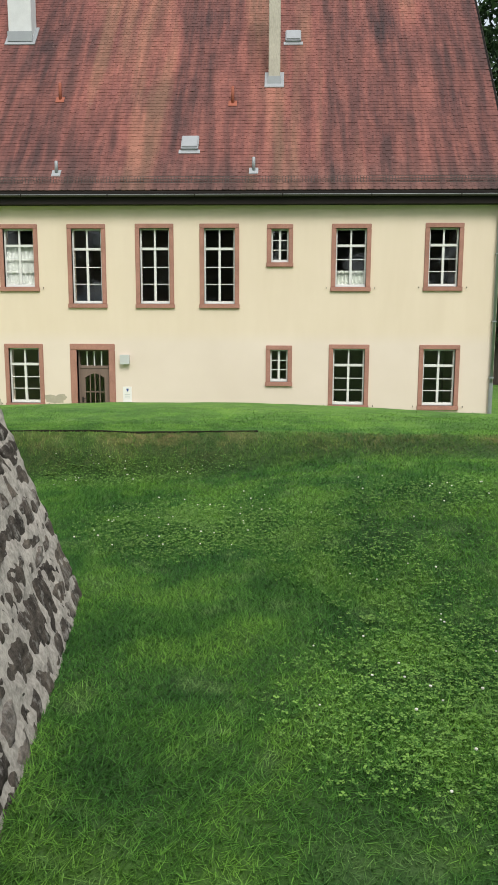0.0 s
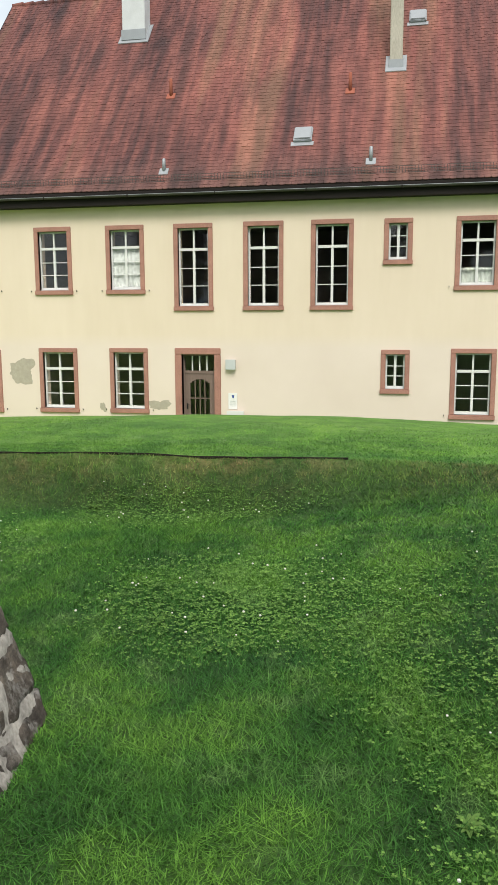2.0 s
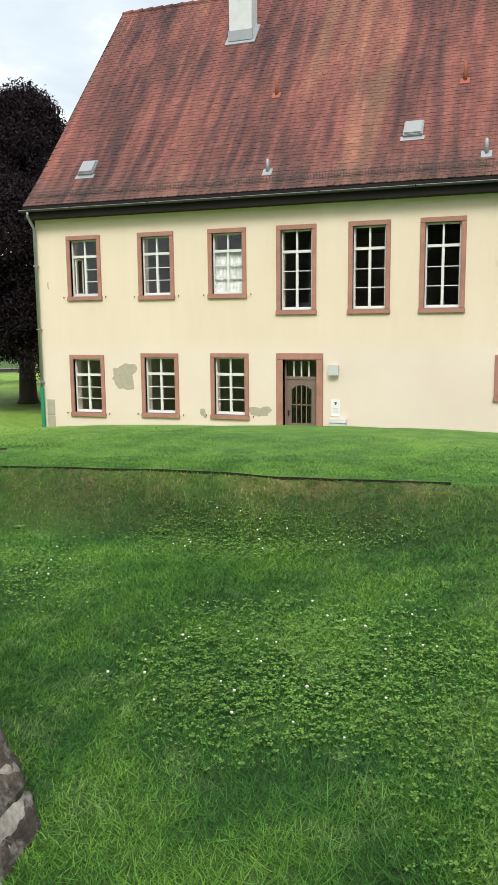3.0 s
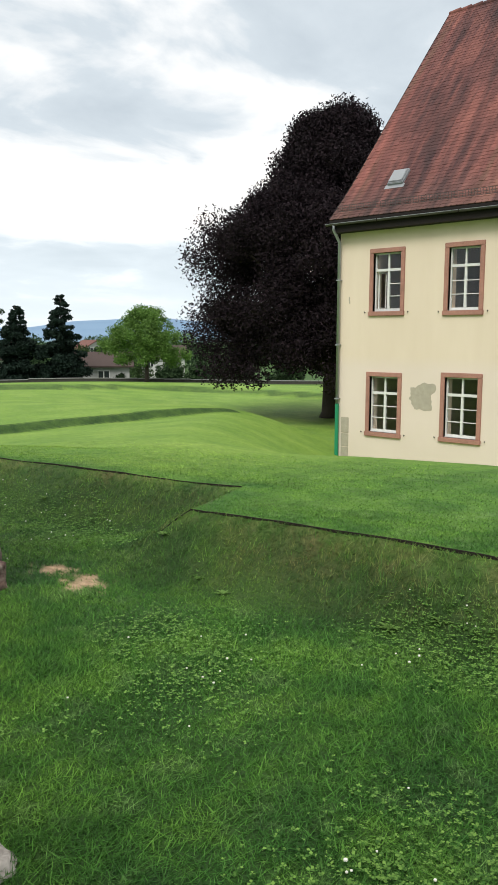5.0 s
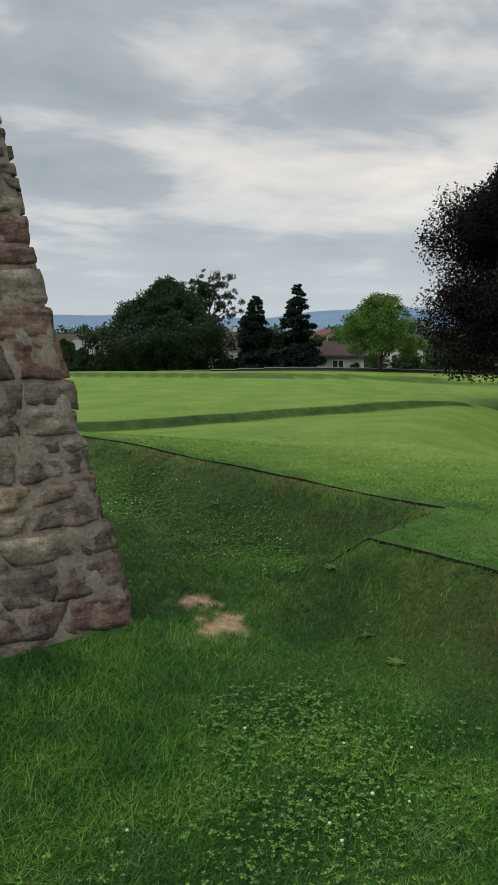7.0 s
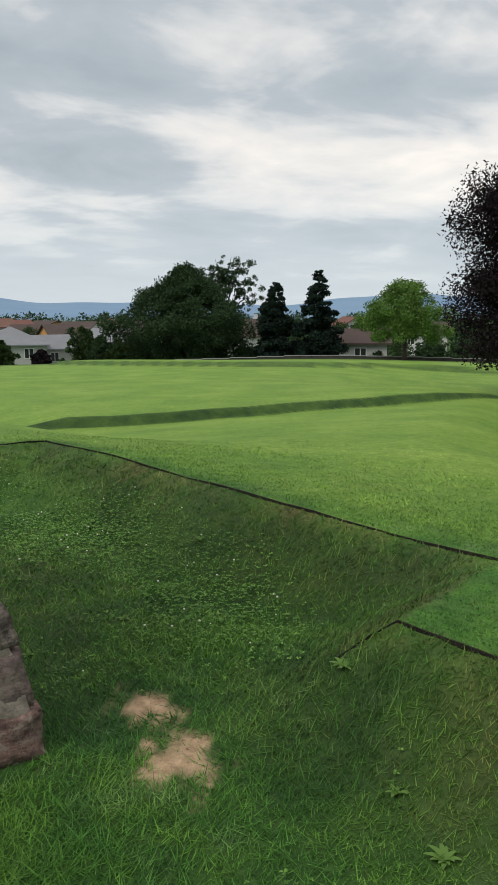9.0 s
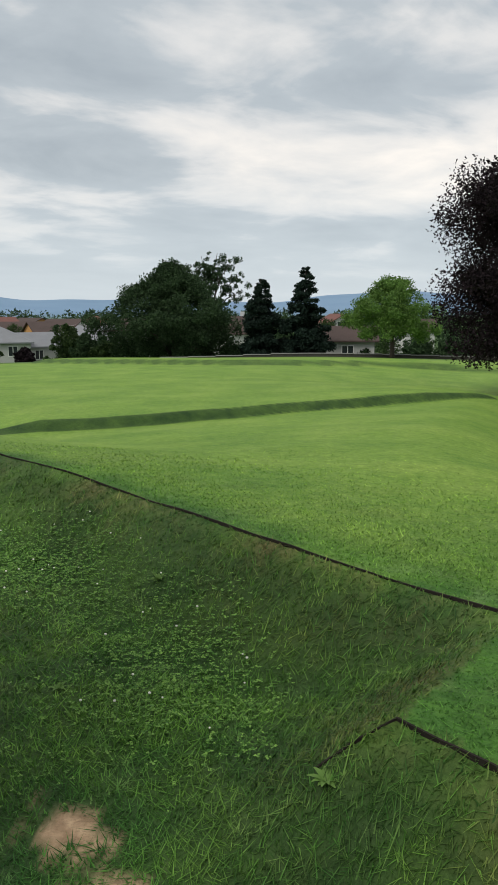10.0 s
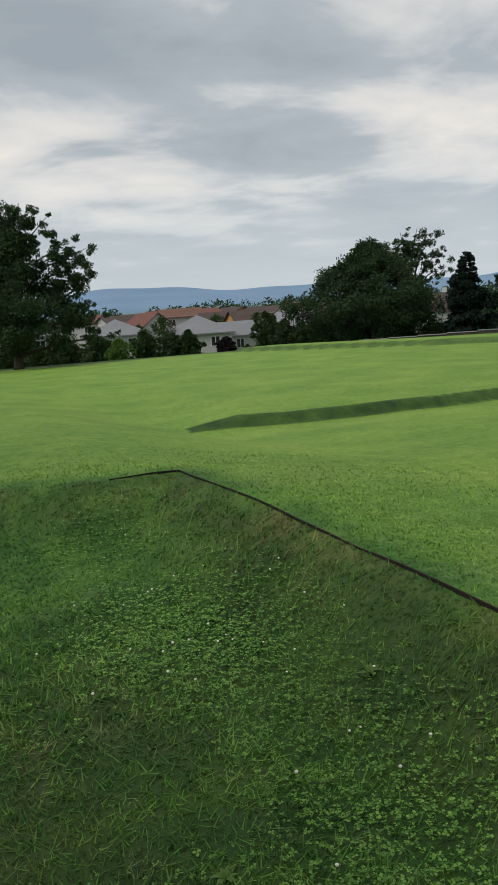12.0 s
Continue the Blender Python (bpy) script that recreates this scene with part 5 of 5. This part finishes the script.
# ---- boundary wall along the lawn ----
RUBBLE = plain("grey_boundary_stone", (0.06, 0.057, 0.05), 0.95, spread=0.35, scale=1.5, grain=12, bump=0.6)
COPING = plain("pale_coping_stone", (0.25, 0.25, 0.24), 0.9, spread=0.2, scale=2)
boundary = thing("boundary_wall", (*at(55, 71), -2.4), "low grey stone wall along the lawn's far edge", "wall")
for k in range(21):
    (ax, ay), (bx2, by2) = at(24 + 2 * k, 66.6), at(26 + 2 * k, 66.6)
    ln, turn = math.hypot(bx2 - ax, by2 - ay), math.atan2(by2 - ay, bx2 - ax)
    zb = min(gz(ax, ay), gz(bx2, by2)) - 0.12 - 0.06 * max(0, k - 16)
    m = Matrix.Translation((ax, ay, zb)) @ Matrix.Rotation(turn, 4, "Z")
    bm = boxed(0, ln, -0.16, 0.16, 0, 0.37, 0.02)
    bm.transform(m)
    settle(part("wall_length", bm, RUBBLE), boundary)
    bm = boxed(0.01, ln - 0.01, -0.21, 0.21, 0.37, 0.425, 0.012)
    bm.transform(m)
    settle(part("coping", bm, COPING), boundary)

# ---- the village beyond ----
ROOFGREY = plain("grey_roof_sheet", (0.20, 0.21, 0.225), 0.8, spread=0.15, scale=0.6, grain=6)
ROOFRED = plain("red_roof_tiles", (0.150, 0.068, 0.055), 0.85, spread=0.2, scale=0.6, grain=6)
ROOFORANGE = plain("orange_roof_tiles", (0.150, 0.080, 0.060), 0.85, spread=0.2, scale=0.6, grain=6)
ROOFBROWN = plain("brown_roof_tiles", (0.070, 0.050, 0.045), 0.85, spread=0.25, scale=0.6, grain=6)
WALLWHITE = plain("white_house_render", (0.46, 0.46, 0.45), 0.9, spread=0.1)
WALLOCHRE = plain("ochre_house_render", (0.48, 0.26, 0.10), 0.9, spread=0.1)
WALLROSE = plain("rose_house_render", (0.50, 0.24, 0.15), 0.9, spread=0.1)
DARKPANE = plain("dark_window_glass", (0.03, 0.035, 0.04), 0.15, spread=0.1, bump=0.0, spec=0.5)
E2 = (-3.2, 5.7)


def village_house(yaw, far, width, deep, eave, ridge, wall, roofing, label, hip=False, gable_front=False, turn=0.0, windows=2):
    """A house at that bearing and distance: eave and ridge are its heights in the world; it faces the lawn."""
    x, y = at(yaw, far, E2)
    base = gz(x, y) - 0.3
    h = thing("village_house", (x, y, base), label, "house")
    m = Matrix.Translation((x, y, 0)) @ Matrix.Rotation(radians(yaw + turn), 4, "Z")
    W, Dp, o = width / 2, deep / 2, 0.45
    bm = bmesh.new()
    if gable_front:
        ring = [(-W, base), (W, base), (W, eave), (0, ridge - 0.15), (-W, eave)]
        f = [bm.verts.new((px, -Dp, pz)) for px, pz in ring]
        b = [bm.verts.new((px, Dp, pz)) for px, pz in ring]
        bm.faces.new(f)
        bm.faces.new(b[::-1])
        for k in range(5):
            bm.faces.new((f[k], b[k], b[(k + 1) % 5], f[(k + 1) % 5]))
    else:
        box(bm, -W, W, -Dp, Dp, base, eave)
        if not hip:
            for s in (-1, 1):
                v = [bm.verts.new(p) for p in ((s * W, -Dp, eave), (s * W, Dp, eave), (s * W, 0, ridge - 0.15))]
                bm.faces.new(v)
    bmesh.ops.recalc_face_normals(bm, faces=bm.faces)
    bm.transform(m)
    settle(part("wall", bm, wall), h)
    low = eave - 0.18
    if hip:
        r = max(0.0, W - Dp) * 0.8
        eaves = [(-W - o, -Dp - o, low), (W + o, -Dp - o, low), (W + o, Dp + o, low), (-W - o, Dp + o, low)]
        slopes = [[eaves[0], eaves[1], (r, 0, ridge), (-r, 0, ridge)], [eaves[2], eaves[3], (-r, 0, ridge), (r, 0, ridge)], [eaves[1], eaves[2], (r, 0, ridge)], [eaves[3], eaves[0], (-r, 0, ridge)]]
    elif gable_front:
        slopes = [[(-W - o, -Dp - o, low), (0, -Dp - o, ridge), (0, Dp + o, ridge), (-W - o, Dp + o, low)], [(0, -Dp - o, ridge), (W + o, -Dp - o, low), (W + o, Dp + o, low), (0, Dp + o, ridge)]]
    else:
        slopes = [[(-W - o, -Dp - o, low), (W + o, -Dp - o, low), (W + o, 0, ridge), (-W - o, 0, ridge)], [(W + o, Dp + o, low), (-W - o, Dp + o, low), (-W - o, 0, ridge), (W + o, 0, ridge)]]
    bm = bmesh.new()
    for sl in slopes:
        bm.faces.new([bm.verts.new(p) for p in sl])
    bmesh.ops.remove_doubles(bm, verts=bm.verts, dist=0.01)
    ret = bmesh.ops.extrude_face_region(bm, geom=list(bm.faces))
    for v in ret["geom"]:
        if isinstance(v, bmesh.types.BMVert):
            v.co.z -= 0.16
    bmesh.ops.recalc_face_normals(bm, faces=bm.faces)
    bm.transform(m)
    rf = settle(part("roof", bm, roofing), h)
    for k in range(windows):
        px = -W + (k + 0.5) * width / windows
        zc = eave - 1.3
        if gable_front and windows <= 2:
            px, zc = (-0.28 + 0.56 * k) * W, eave - 0.6
        bm = boxed(px - 0.62, px + 0.62, -Dp - 0.05, -Dp + 0.1, zc - 0.68, zc + 0.68)
        bm.transform(m)
        win = settle(part("window", bm, WHITE), h)
        for s in (-0.29, 0.29):
            bm = boxed(px + s - 0.24, px + s + 0.24, -Dp - 0.06, -Dp - 0.052, zc - 0.58, zc + 0.58)
            bm.transform(m)
            settle(part("pane", bm, DARKPANE), win)
    if ridge - eave > 2.2:
        bm = boxed(W * 0.3 - 0.3, W * 0.3 + 0.3, -0.1, 0.5, ridge - 1.0, ridge + 0.7)
        bm.transform(m)
        settle(part("chimney", bm, WHITERENDER if wall is WALLWHITE else RUBBLE), rf)
    return h


def z_at(slope, far):
    return 1.85 + slope * far


for yaw, far, w, deep, e, r, wall, roofing, label, kw in (
    (83.3, 118, 8.6, 9, -0.0300, -0.0127, WALLWHITE, ROOFGREY, "white house with a grey hipped roof beyond the lawn", dict(hip=True)),
    (77.5, 108, 8.8, 8.5, -0.0345, -0.0152, WALLWHITE, ROOFGREY, "white bungalow with a broad grey hipped roof", dict(hip=True)),
    (74.5, 116, 6.6, 8, -0.0400, -0.0255, WALLWHITE, ROOFGREY, "low white annexe with a grey pitched roof", dict(turn=22)),
    (81.0, 150, 5.4, 9, -0.0220, -0.0080, WALLWHITE, ROOFRED, "white gabled house with a red roof", dict(gable_front=True, turn=24)),
    (78.7, 165, 8.0, 9, -0.0140, -0.0050, WALLWHITE, ROOFORANGE, "house with a long orange tile roof", dict(turn=6)),
    (76.0, 160, 7.0, 9, -0.0230, -0.0125, WALLWHITE, ROOFBROWN, "house with a dark brown roof in the village", dict(turn=-8)),
    (73.9, 150, 6.4, 9, -0.0235, -0.0125, WALLOCHRE, ROOFBROWN, "ochre house with a dark brown roof", dict(turn=14)),
    (70.5, 190, 5.6, 7, -0.0110, -0.0060, WALLROSE, ROOFORANGE, "rose-coloured villa with a flat orange roof", dict(hip=True, windows=3)),
    (70.4, 108, 5.2, 8, -0.0345, -0.0180, WALLWHITE, ROOFGREY, "pale house with a grey gabled roof beside the tree", dict(turn=-30)),
    (60.5, 128, 7.6, 10, -0.0270, -0.0075, WALLWHITE, ROOFBROWN, "large house with a dark brown roof behind the conifers", dict(turn=10)),
    (89.6, 100, 7.0, 7, -0.0240, -0.0200, WALLWHITE, ROOFGREY, "long low white outbuilding below the trees", dict()),
    (52.3, 80, 5.2, 5, -0.0355, -0.0205, WALLWHITE, ROOFBROWN, "small white cottage with a brown roof behind the wall", dict(windows=1)),
    (53.2, 150, 5.0, 8, -0.0150, -0.0052, WALLWHITE, ROOFRED, "white gabled house with a red roof", dict(gable_front=True, turn=18)),
    (85.6, 175, 8.0, 9, -0.0150, -0.0060, WALLWHITE, ROOFRED, "house with a red tile roof in the village", dict(turn=-12)),
    (67.0, 150, 8.0, 9, -0.0200, -0.0100, WALLWHITE, ROOFBROWN, "house with a dark roof half hidden by a tree", dict()),
    (83.0, 168, 7.5, 9, -0.0165, -0.0085, WALLWHITE, ROOFBROWN, "house with a brown roof among the trees", dict(turn=20)),
    (79.9, 182, 7.0, 9, -0.0135, -0.0062, WALLOCHRE, ROOFRED, "ochre house with a red tile roof", dict(turn=-16)),
    (77.2, 188, 7.5, 9, -0.0130, -0.0068, WALLWHITE, ROOFRED, "house with a red tile roof in the village", dict(turn=12)),
    (74.9, 185, 6.5, 9, -0.0150, -0.0080, WALLOCHRE, ROOFBROWN, "ochre gabled house in the village", dict(gable_front=True, turn=30)),
    (72.6, 170, 7.0, 9, -0.0170, -0.0095, WALLWHITE, ROOFBROWN, "house with a dark brown roof in the village", dict(turn=-20)),
    (48.0, 140, 8.0, 9, -0.0250, -0.0120, WALLWHITE, ROOFBROWN, "white house with a dark roof behind the maple", dict()),
):
    village_house(yaw, far, w, deep, z_at(e, far), z_at(r, far), wall, roofing, label, **kw)


def shrub(yaw, far, width, top, leaf, label, seed, count=5200, name="shrub"):
    x, y = at(yaw, far, E2)
    z = gz(x, y)
    tall = max(1.2, z_at(top, far) - z)
    broadleaf(name, x, y, tall, width, 0.15 * tall, leaf, label, seed, count=count, size=0.14, n=46, limbs=3, hollow=0.1)


rs = random.Random(77)
for yaw, far, w, top, leaf, label in (
    (84.6, 84, 5.0, -0.033, SHRUB, "loose green shrub beyond the lawn"), (83.2, 80, 3.4, -0.0385, MAPLE, "yellow-green shrub beyond the lawn"),
    (81.4, 86, 4.6, -0.031, SHRUB, "tall loose green shrub before the houses"), (79.4, 84, 3.6, -0.036, OAK, "dark green shrub before the houses"),
    (78.2, 83, 3.4, -0.033, SHRUB, "tall loose green shrub before the houses"), (75.5, 82, 3.2, -0.046, BEECH, "small dark purple shrub"),
    (72.6, 84, 4.4, -0.018, SHRUB, "tall green shrub beside a grey roof"), (71.3, 82, 4.0, -0.030, OAK, "dark green shrub before the houses"),
    (69.9, 80, 4.2, -0.040, SHRUB, "green shrub beyond the lawn"), (86.6, 86, 5.0, -0.036, SHRUB, "green shrub beyond the lawn"), (88.6, 84, 5.0, -0.040, SHRUB, "low green shrub below the tree"),
    (91.0, 84, 5.0, -0.038, SHRUB, "low green shrub below the tree"), (67.6, 82, 5.5, -0.040, OAK, "dark shrub under the park tree"), (63.2, 84, 5.0, -0.044, OAK, "dark shrub under the park tree"), (60.6, 82, 4.0, -0.046, OAK, "dark shrub beside the conifers"),
    (51.0, 78, 2.6, -0.046, OAK, "dark shrub beside the cottage"), (47.2, 80, 4.4, -0.038, OAK, "dark shrub behind the maple"), (45.0, 78, 5.0, -0.036, OAK, "dark shrub under the beech"), (42.0, 78, 5.0, -0.036, OAK, "dark shrub under the beech"), (38.5, 78, 5.0, -0.034, OAK, "dark shrub under the beech"),
):
    shrub(yaw, far, w, top, leaf, label, rs.randrange(999))
# more garden trees among the houses
for k in range(34):
    yaw, far = 44 + 49 * (k + rs.random()) / 34, rs.uniform(88, 150)
    shrub(yaw, far, rs.uniform(4.0, 7.5), rs.uniform(-0.034, -0.014), rs.choice((OAK, OAK, SHRUB)), "leafy green garden tree among the village houses", rs.randrange(9999), count=3600, name="garden_tree")
# the tree belt behind the village: far woods
centres, radii = [], []
for k in range(260):
    yaw, far = rs.uniform(30, 100), rs.uniform(205, 380)
    x, y = at(yaw, far, E2)
    top = z_at(rs.uniform(-0.006, 0.006), far)
    r = rs.uniform(2.6, 5.0)
    centres.append((x, y, top - r))
    radii.append(r)
    centres.append((x + rs.uniform(-2, 2), y, top - 2.3 * r))
    radii.append(r * 1.2)
    centres.append((x, y, top - 3.6 * r))
    radii.append(r * 1.3)
woods = thing("far_woods", (*at(70, 300), -8.5), "dark green belt of trees beyond the village", "woods", kind="stuff")
leaf_cloud("crown", centres, radii, 90000, 0.6, OAK, woods, 5, hollow=0.3)


# ---- grass, clover and weeds on the near lawn ----
def grass_blades():
    rng = np.random.default_rng(11)
    n = 1300000
    # denser close to the line walked, thinning with distance
    line = np.array([(0.5, -1.1), (0.7, 1.0), (0.6, 2.4), (0.2, 3.2), (-0.6, 4.1), (-1.7, 5.0), (-2.6, 5.5), (-3.2, 5.7)])
    k = rng.integers(0, len(line) - 1, n)
    t = rng.random(n)[:, None]
    p = line[k] * (1 - t) + line[k + 1] * t
    a = rng.uniform(0, 2 * math.pi, n)
    r = 0.4 + 8.6 * rng.random(n)
    x, y = p[:, 0] + r * np.cos(a), p[:, 1] + r * np.sin(a)
    far = np.min(np.hypot(x[:, None] - line[None, :, 0], y[:, None] - line[None, :, 1]), 1)
    # what is never seen behind the walk is left out
    keep = (y > 0.4) & ~((x > -4.9) & (x < -4.0) & (y < 5.3) & (y > 2.6)) & ~((x > -1.5) & (x < -0.62 - 0.14 * (y - 3.1)) & (y < 3.05)) & (sandy(x, y) < 0.25 + 0.5 * rng.random(n)) & (far < 9 - 3.5 * rng.random(n) ** 2)
    inn, along = pit_distance(x, y)
    keep &= (inn > -0.6 - 2.6 * rng.random(n) ** 2)      # the mown upper lawn is too short to show blades
    x, y, far, inn = x[keep], y[keep], far[keep], inn[keep]
    n = len(x)
    tuft = 0.5 + 0.5 * wave(1.7 * x, 1.9 * y + 2)
    h = (0.012 + 0.017 * rng.random(n)) * (0.6 + 0.9 * tuft) * np.where((inn > 0) & (inn < 0.9), 0.9, 1.0) * np.where(inn > 0, 1.0, 0.5)
    h = h * np.where((inn > -0.08) & (inn < 0.12), 0.4 + 1.1 * rng.random(n) ** 3, 1.0)
    h = np.where((rng.random(n) < 0.012), h * 2.0, h)
    w = 0.0016 + 0.00060 * far + 0.0011 * rng.random(n)
    z = ground(x, y)
    lean = rng.normal(0, 1.35, (n, 2)) + np.stack([wave(0.9 * x, 0.8 * y), wave(0.8 * y + 3, 1.1 * x)], 1) * 0.5
    # a bent blade shows its flat side to the sky
    th = np.arctan2(lean[:, 1], lean[:, 0]) + math.pi / 2 + rng.normal(0, 0.35, n)
    base = np.stack([x, y, z - 0.003], 1)
    side = np.stack([np.cos(th), np.sin(th), np.zeros(n)], 1) * w[:, None]
    tip = base + np.stack([lean[:, 0] * h, lean[:, 1] * h, h], 1)
    tip[:, 2] = ground(tip[:, 0], tip[:, 1]) + h    # blades follow the slope under them
    v = np.stack([base - side, base + side, tip], 1).reshape(-1, 3)
    f = np.arange(3 * n).reshape(-1, 3)
    ob = array_part("grass", v, f, BLADES)
    me = ob.data
    who = np.repeat(np.arange(n), 3)
    vx, vy = x[who], y[who]
    straw = rng.random(n) < 0.7
    for name, values in (("dry", dryness(vx, vy) * straw[who]), ("mown", mown(vx, vy)), ("rough", roughness_of(vx, vy))):
        at_ = me.attributes.new(name, "FLOAT", "POINT")
        at_.data.foreach_set("value", np.asarray(values, np.float32))
    tagged(ob, "short green grass blades of the lawn", "grass", kind="stuff")


BEDS = [(-2.0, 5.1, 0.75, 0.55), (-5.2, 6.75, 1.1, 0.32), (-0.3, 4.5, 0.7, 0.7), (-0.9, 6.5, 1.1, 0.25), (-2.6, 5.5, 0.55, 0.35), (-6.6, 6.45, 0.8, 0.4), (-7.1, 6.1, 0.8, 0.5),
        (-5.0, 6.5, 0.5, 0.4), (0.06, 4.4, 0.8, 0.5), (0.9, 3.6, 0.5, 0.6), (1.1, 1.5, 0.5, 0.6), (1.4, 2.4, 0.6, 0.7), (-1.1, 6.3, 0.7, 0.3), (-8.6, 6.0, 0.6, 0.5), (1.9, 5.0, 0.8, 0.6)]


def clover_mask(x, y):
    inn, along = pit_distance(x, y)
    m = wave(0.9 * x + 2.0, 1.1 * y + 0.4) + 0.6 * wave(2.7 * x, 2.4 * y + 1) + 0.5 * wave(6.1 * x + 1, 5.7 * y)
    bed = sum(np.exp(-((x - cx) / rx) ** 2 - ((y - cy) / ry) ** 2) for cx, cy, rx, ry in BEDS)
    return (0.42 * m + 1.0 * np.minimum(bed, 1.2) - 0.02) * (inn > 0.25)


def clover():
    rng = np.random.default_rng(23)
    n = 420000
    x, y = rng.uniform(-9.3, 3.6, n), rng.uniform(0.8, 7.4, n)
    keep = (clover_mask(x, y) > 0.20 + 2.0 * rng.random(n)) & (sandy(x, y) < 0.3) & ~((x > -4.9) & (x < -3.98) & (y < 5.36) & (y > 2.6)) & ~((x > -1.5) & (x < -0.6 - 0.14 * (y - 3.1)) & (y < 3.15))
    x, y = x[keep], y[keep]
    n = len(x)
    z = ground(x, y) + 0.016 + 0.030 * rng.random(n)
    s = 0.0034 + 0.0050 * rng.random(n) ** 2.2
    turn = rng.uniform(0, 2 * math.pi, n)
    verts, faces = [], []
    for k in range(3):                       # three leaflets, each a small kite
        a = turn + k * 2.094
        dx, dy = np.cos(a), np.sin(a)
        tilt = rng.normal(0.15, 0.3, n)
        c = np.stack([x, y, z], 1)
        tip = c + np.stack([dx * 2 * s, dy * 2 * s, tilt * s], 1)
        mid = c + np.stack([dx * 1.15 * s, dy * 1.15 * s, tilt * s * 0.6 + 0.15 * s], 1)
        wide = np.stack([-dy, dx, rng.normal(0, 0.25, n)], 1) * (0.85 * s)[:, None]
        verts.append(np.stack([c, mid - wide, tip, mid + wide], 1))
    v = np.stack(verts, 1).reshape(-1, 3)
    f = np.arange(n * 12).reshape(-1, 4)
    ob = array_part("clover", v, f, CLOVER)
    tagged(ob, "patches of low green clover in the grass", "clover", kind="stuff")
    # white flower heads
    pick = rng.choice(n, 170, replace=False)
    bm = bmesh.new()
    for k in pick:
        r = bmesh.ops.create_icosphere(bm, subdivisions=1, radius=0.0045 + 0.0035 * rng.random())
        for vert in r["verts"]:
            vert.co = Vector((vert.co.x, vert.co.y, vert.co.z * 0.8)) + Vector((x[k], y[k], z[k] + 0.03))
    tagged(part("clover_flower", bm, PETAL), "small white clover flower heads in the grass", "flowers", kind="stuff")


def weed(x, y, size, n, seed, label="leafy light green weed standing in the grass"):
    """A rosette of broad leaves rising from one point."""
    rng = random.Random(seed)
    z = gz(x, y)
    w = thing("weed", (x, y, z), label, "weed", "weeds in the lawn")
    for k in range(n):
        a = 2 * math.pi * (k + rng.uniform(-0.3, 0.3)) / n
        ln, up = size * rng.uniform(0.6, 1.1), rng.uniform(0.3, 1.0)
        bm = bmesh.new()
        prev = None
        for s in range(6):
            t = s / 5
            half = 0.12 * ln * math.sin(math.pi * (0.08 + 0.92 * t) ** 0.8) + 0.002
            c = Vector((math.cos(a), math.sin(a), 0)) * (ln * t * (1 - 0.25 * up)) + Vector((0, 0, ln * (up * t - 0.55 * up * t * t)))
            side = Vector((-math.sin(a), math.cos(a), 0)) * half
            row = [bm.verts.new(Vector((x, y, z)) + c - side + Vector((0, 0, 0.3 * half))), bm.verts.new(Vector((x, y, z)) + c), bm.verts.new(Vector((x, y, z)) + c + side + Vector((0, 0, 0.3 * half)))]
            if prev:
                for q in (0, 1):
                    bm.faces.new((prev[q], prev[q + 1], row[q + 1], row[q]))
            prev = row
        settle(part("leaf", bm, WEED, smooth=True), w)


grass_blades()
clover()
for k, (x, y, s, n) in enumerate(((-1.78, 6.40, 0.09, 15), (-2.91, 6.24, 0.07, 14), (-3.74, 6.48, 0.07, 15), (-5.16, 6.10, 0.06, 9), (-4.95, 5.55, 0.055, 8), (-5.6, 5.35, 0.06, 9), (-1.55, 6.55, 0.09, 7), (0.95, 2.62, 0.065, 12), (-6.9, 6.5, 0.09, 7), (-5.9, 6.9, 0.08, 7), (-3.2, 6.3, 0.07, 6))):
    weed(x, y, s, n, 100 + k)
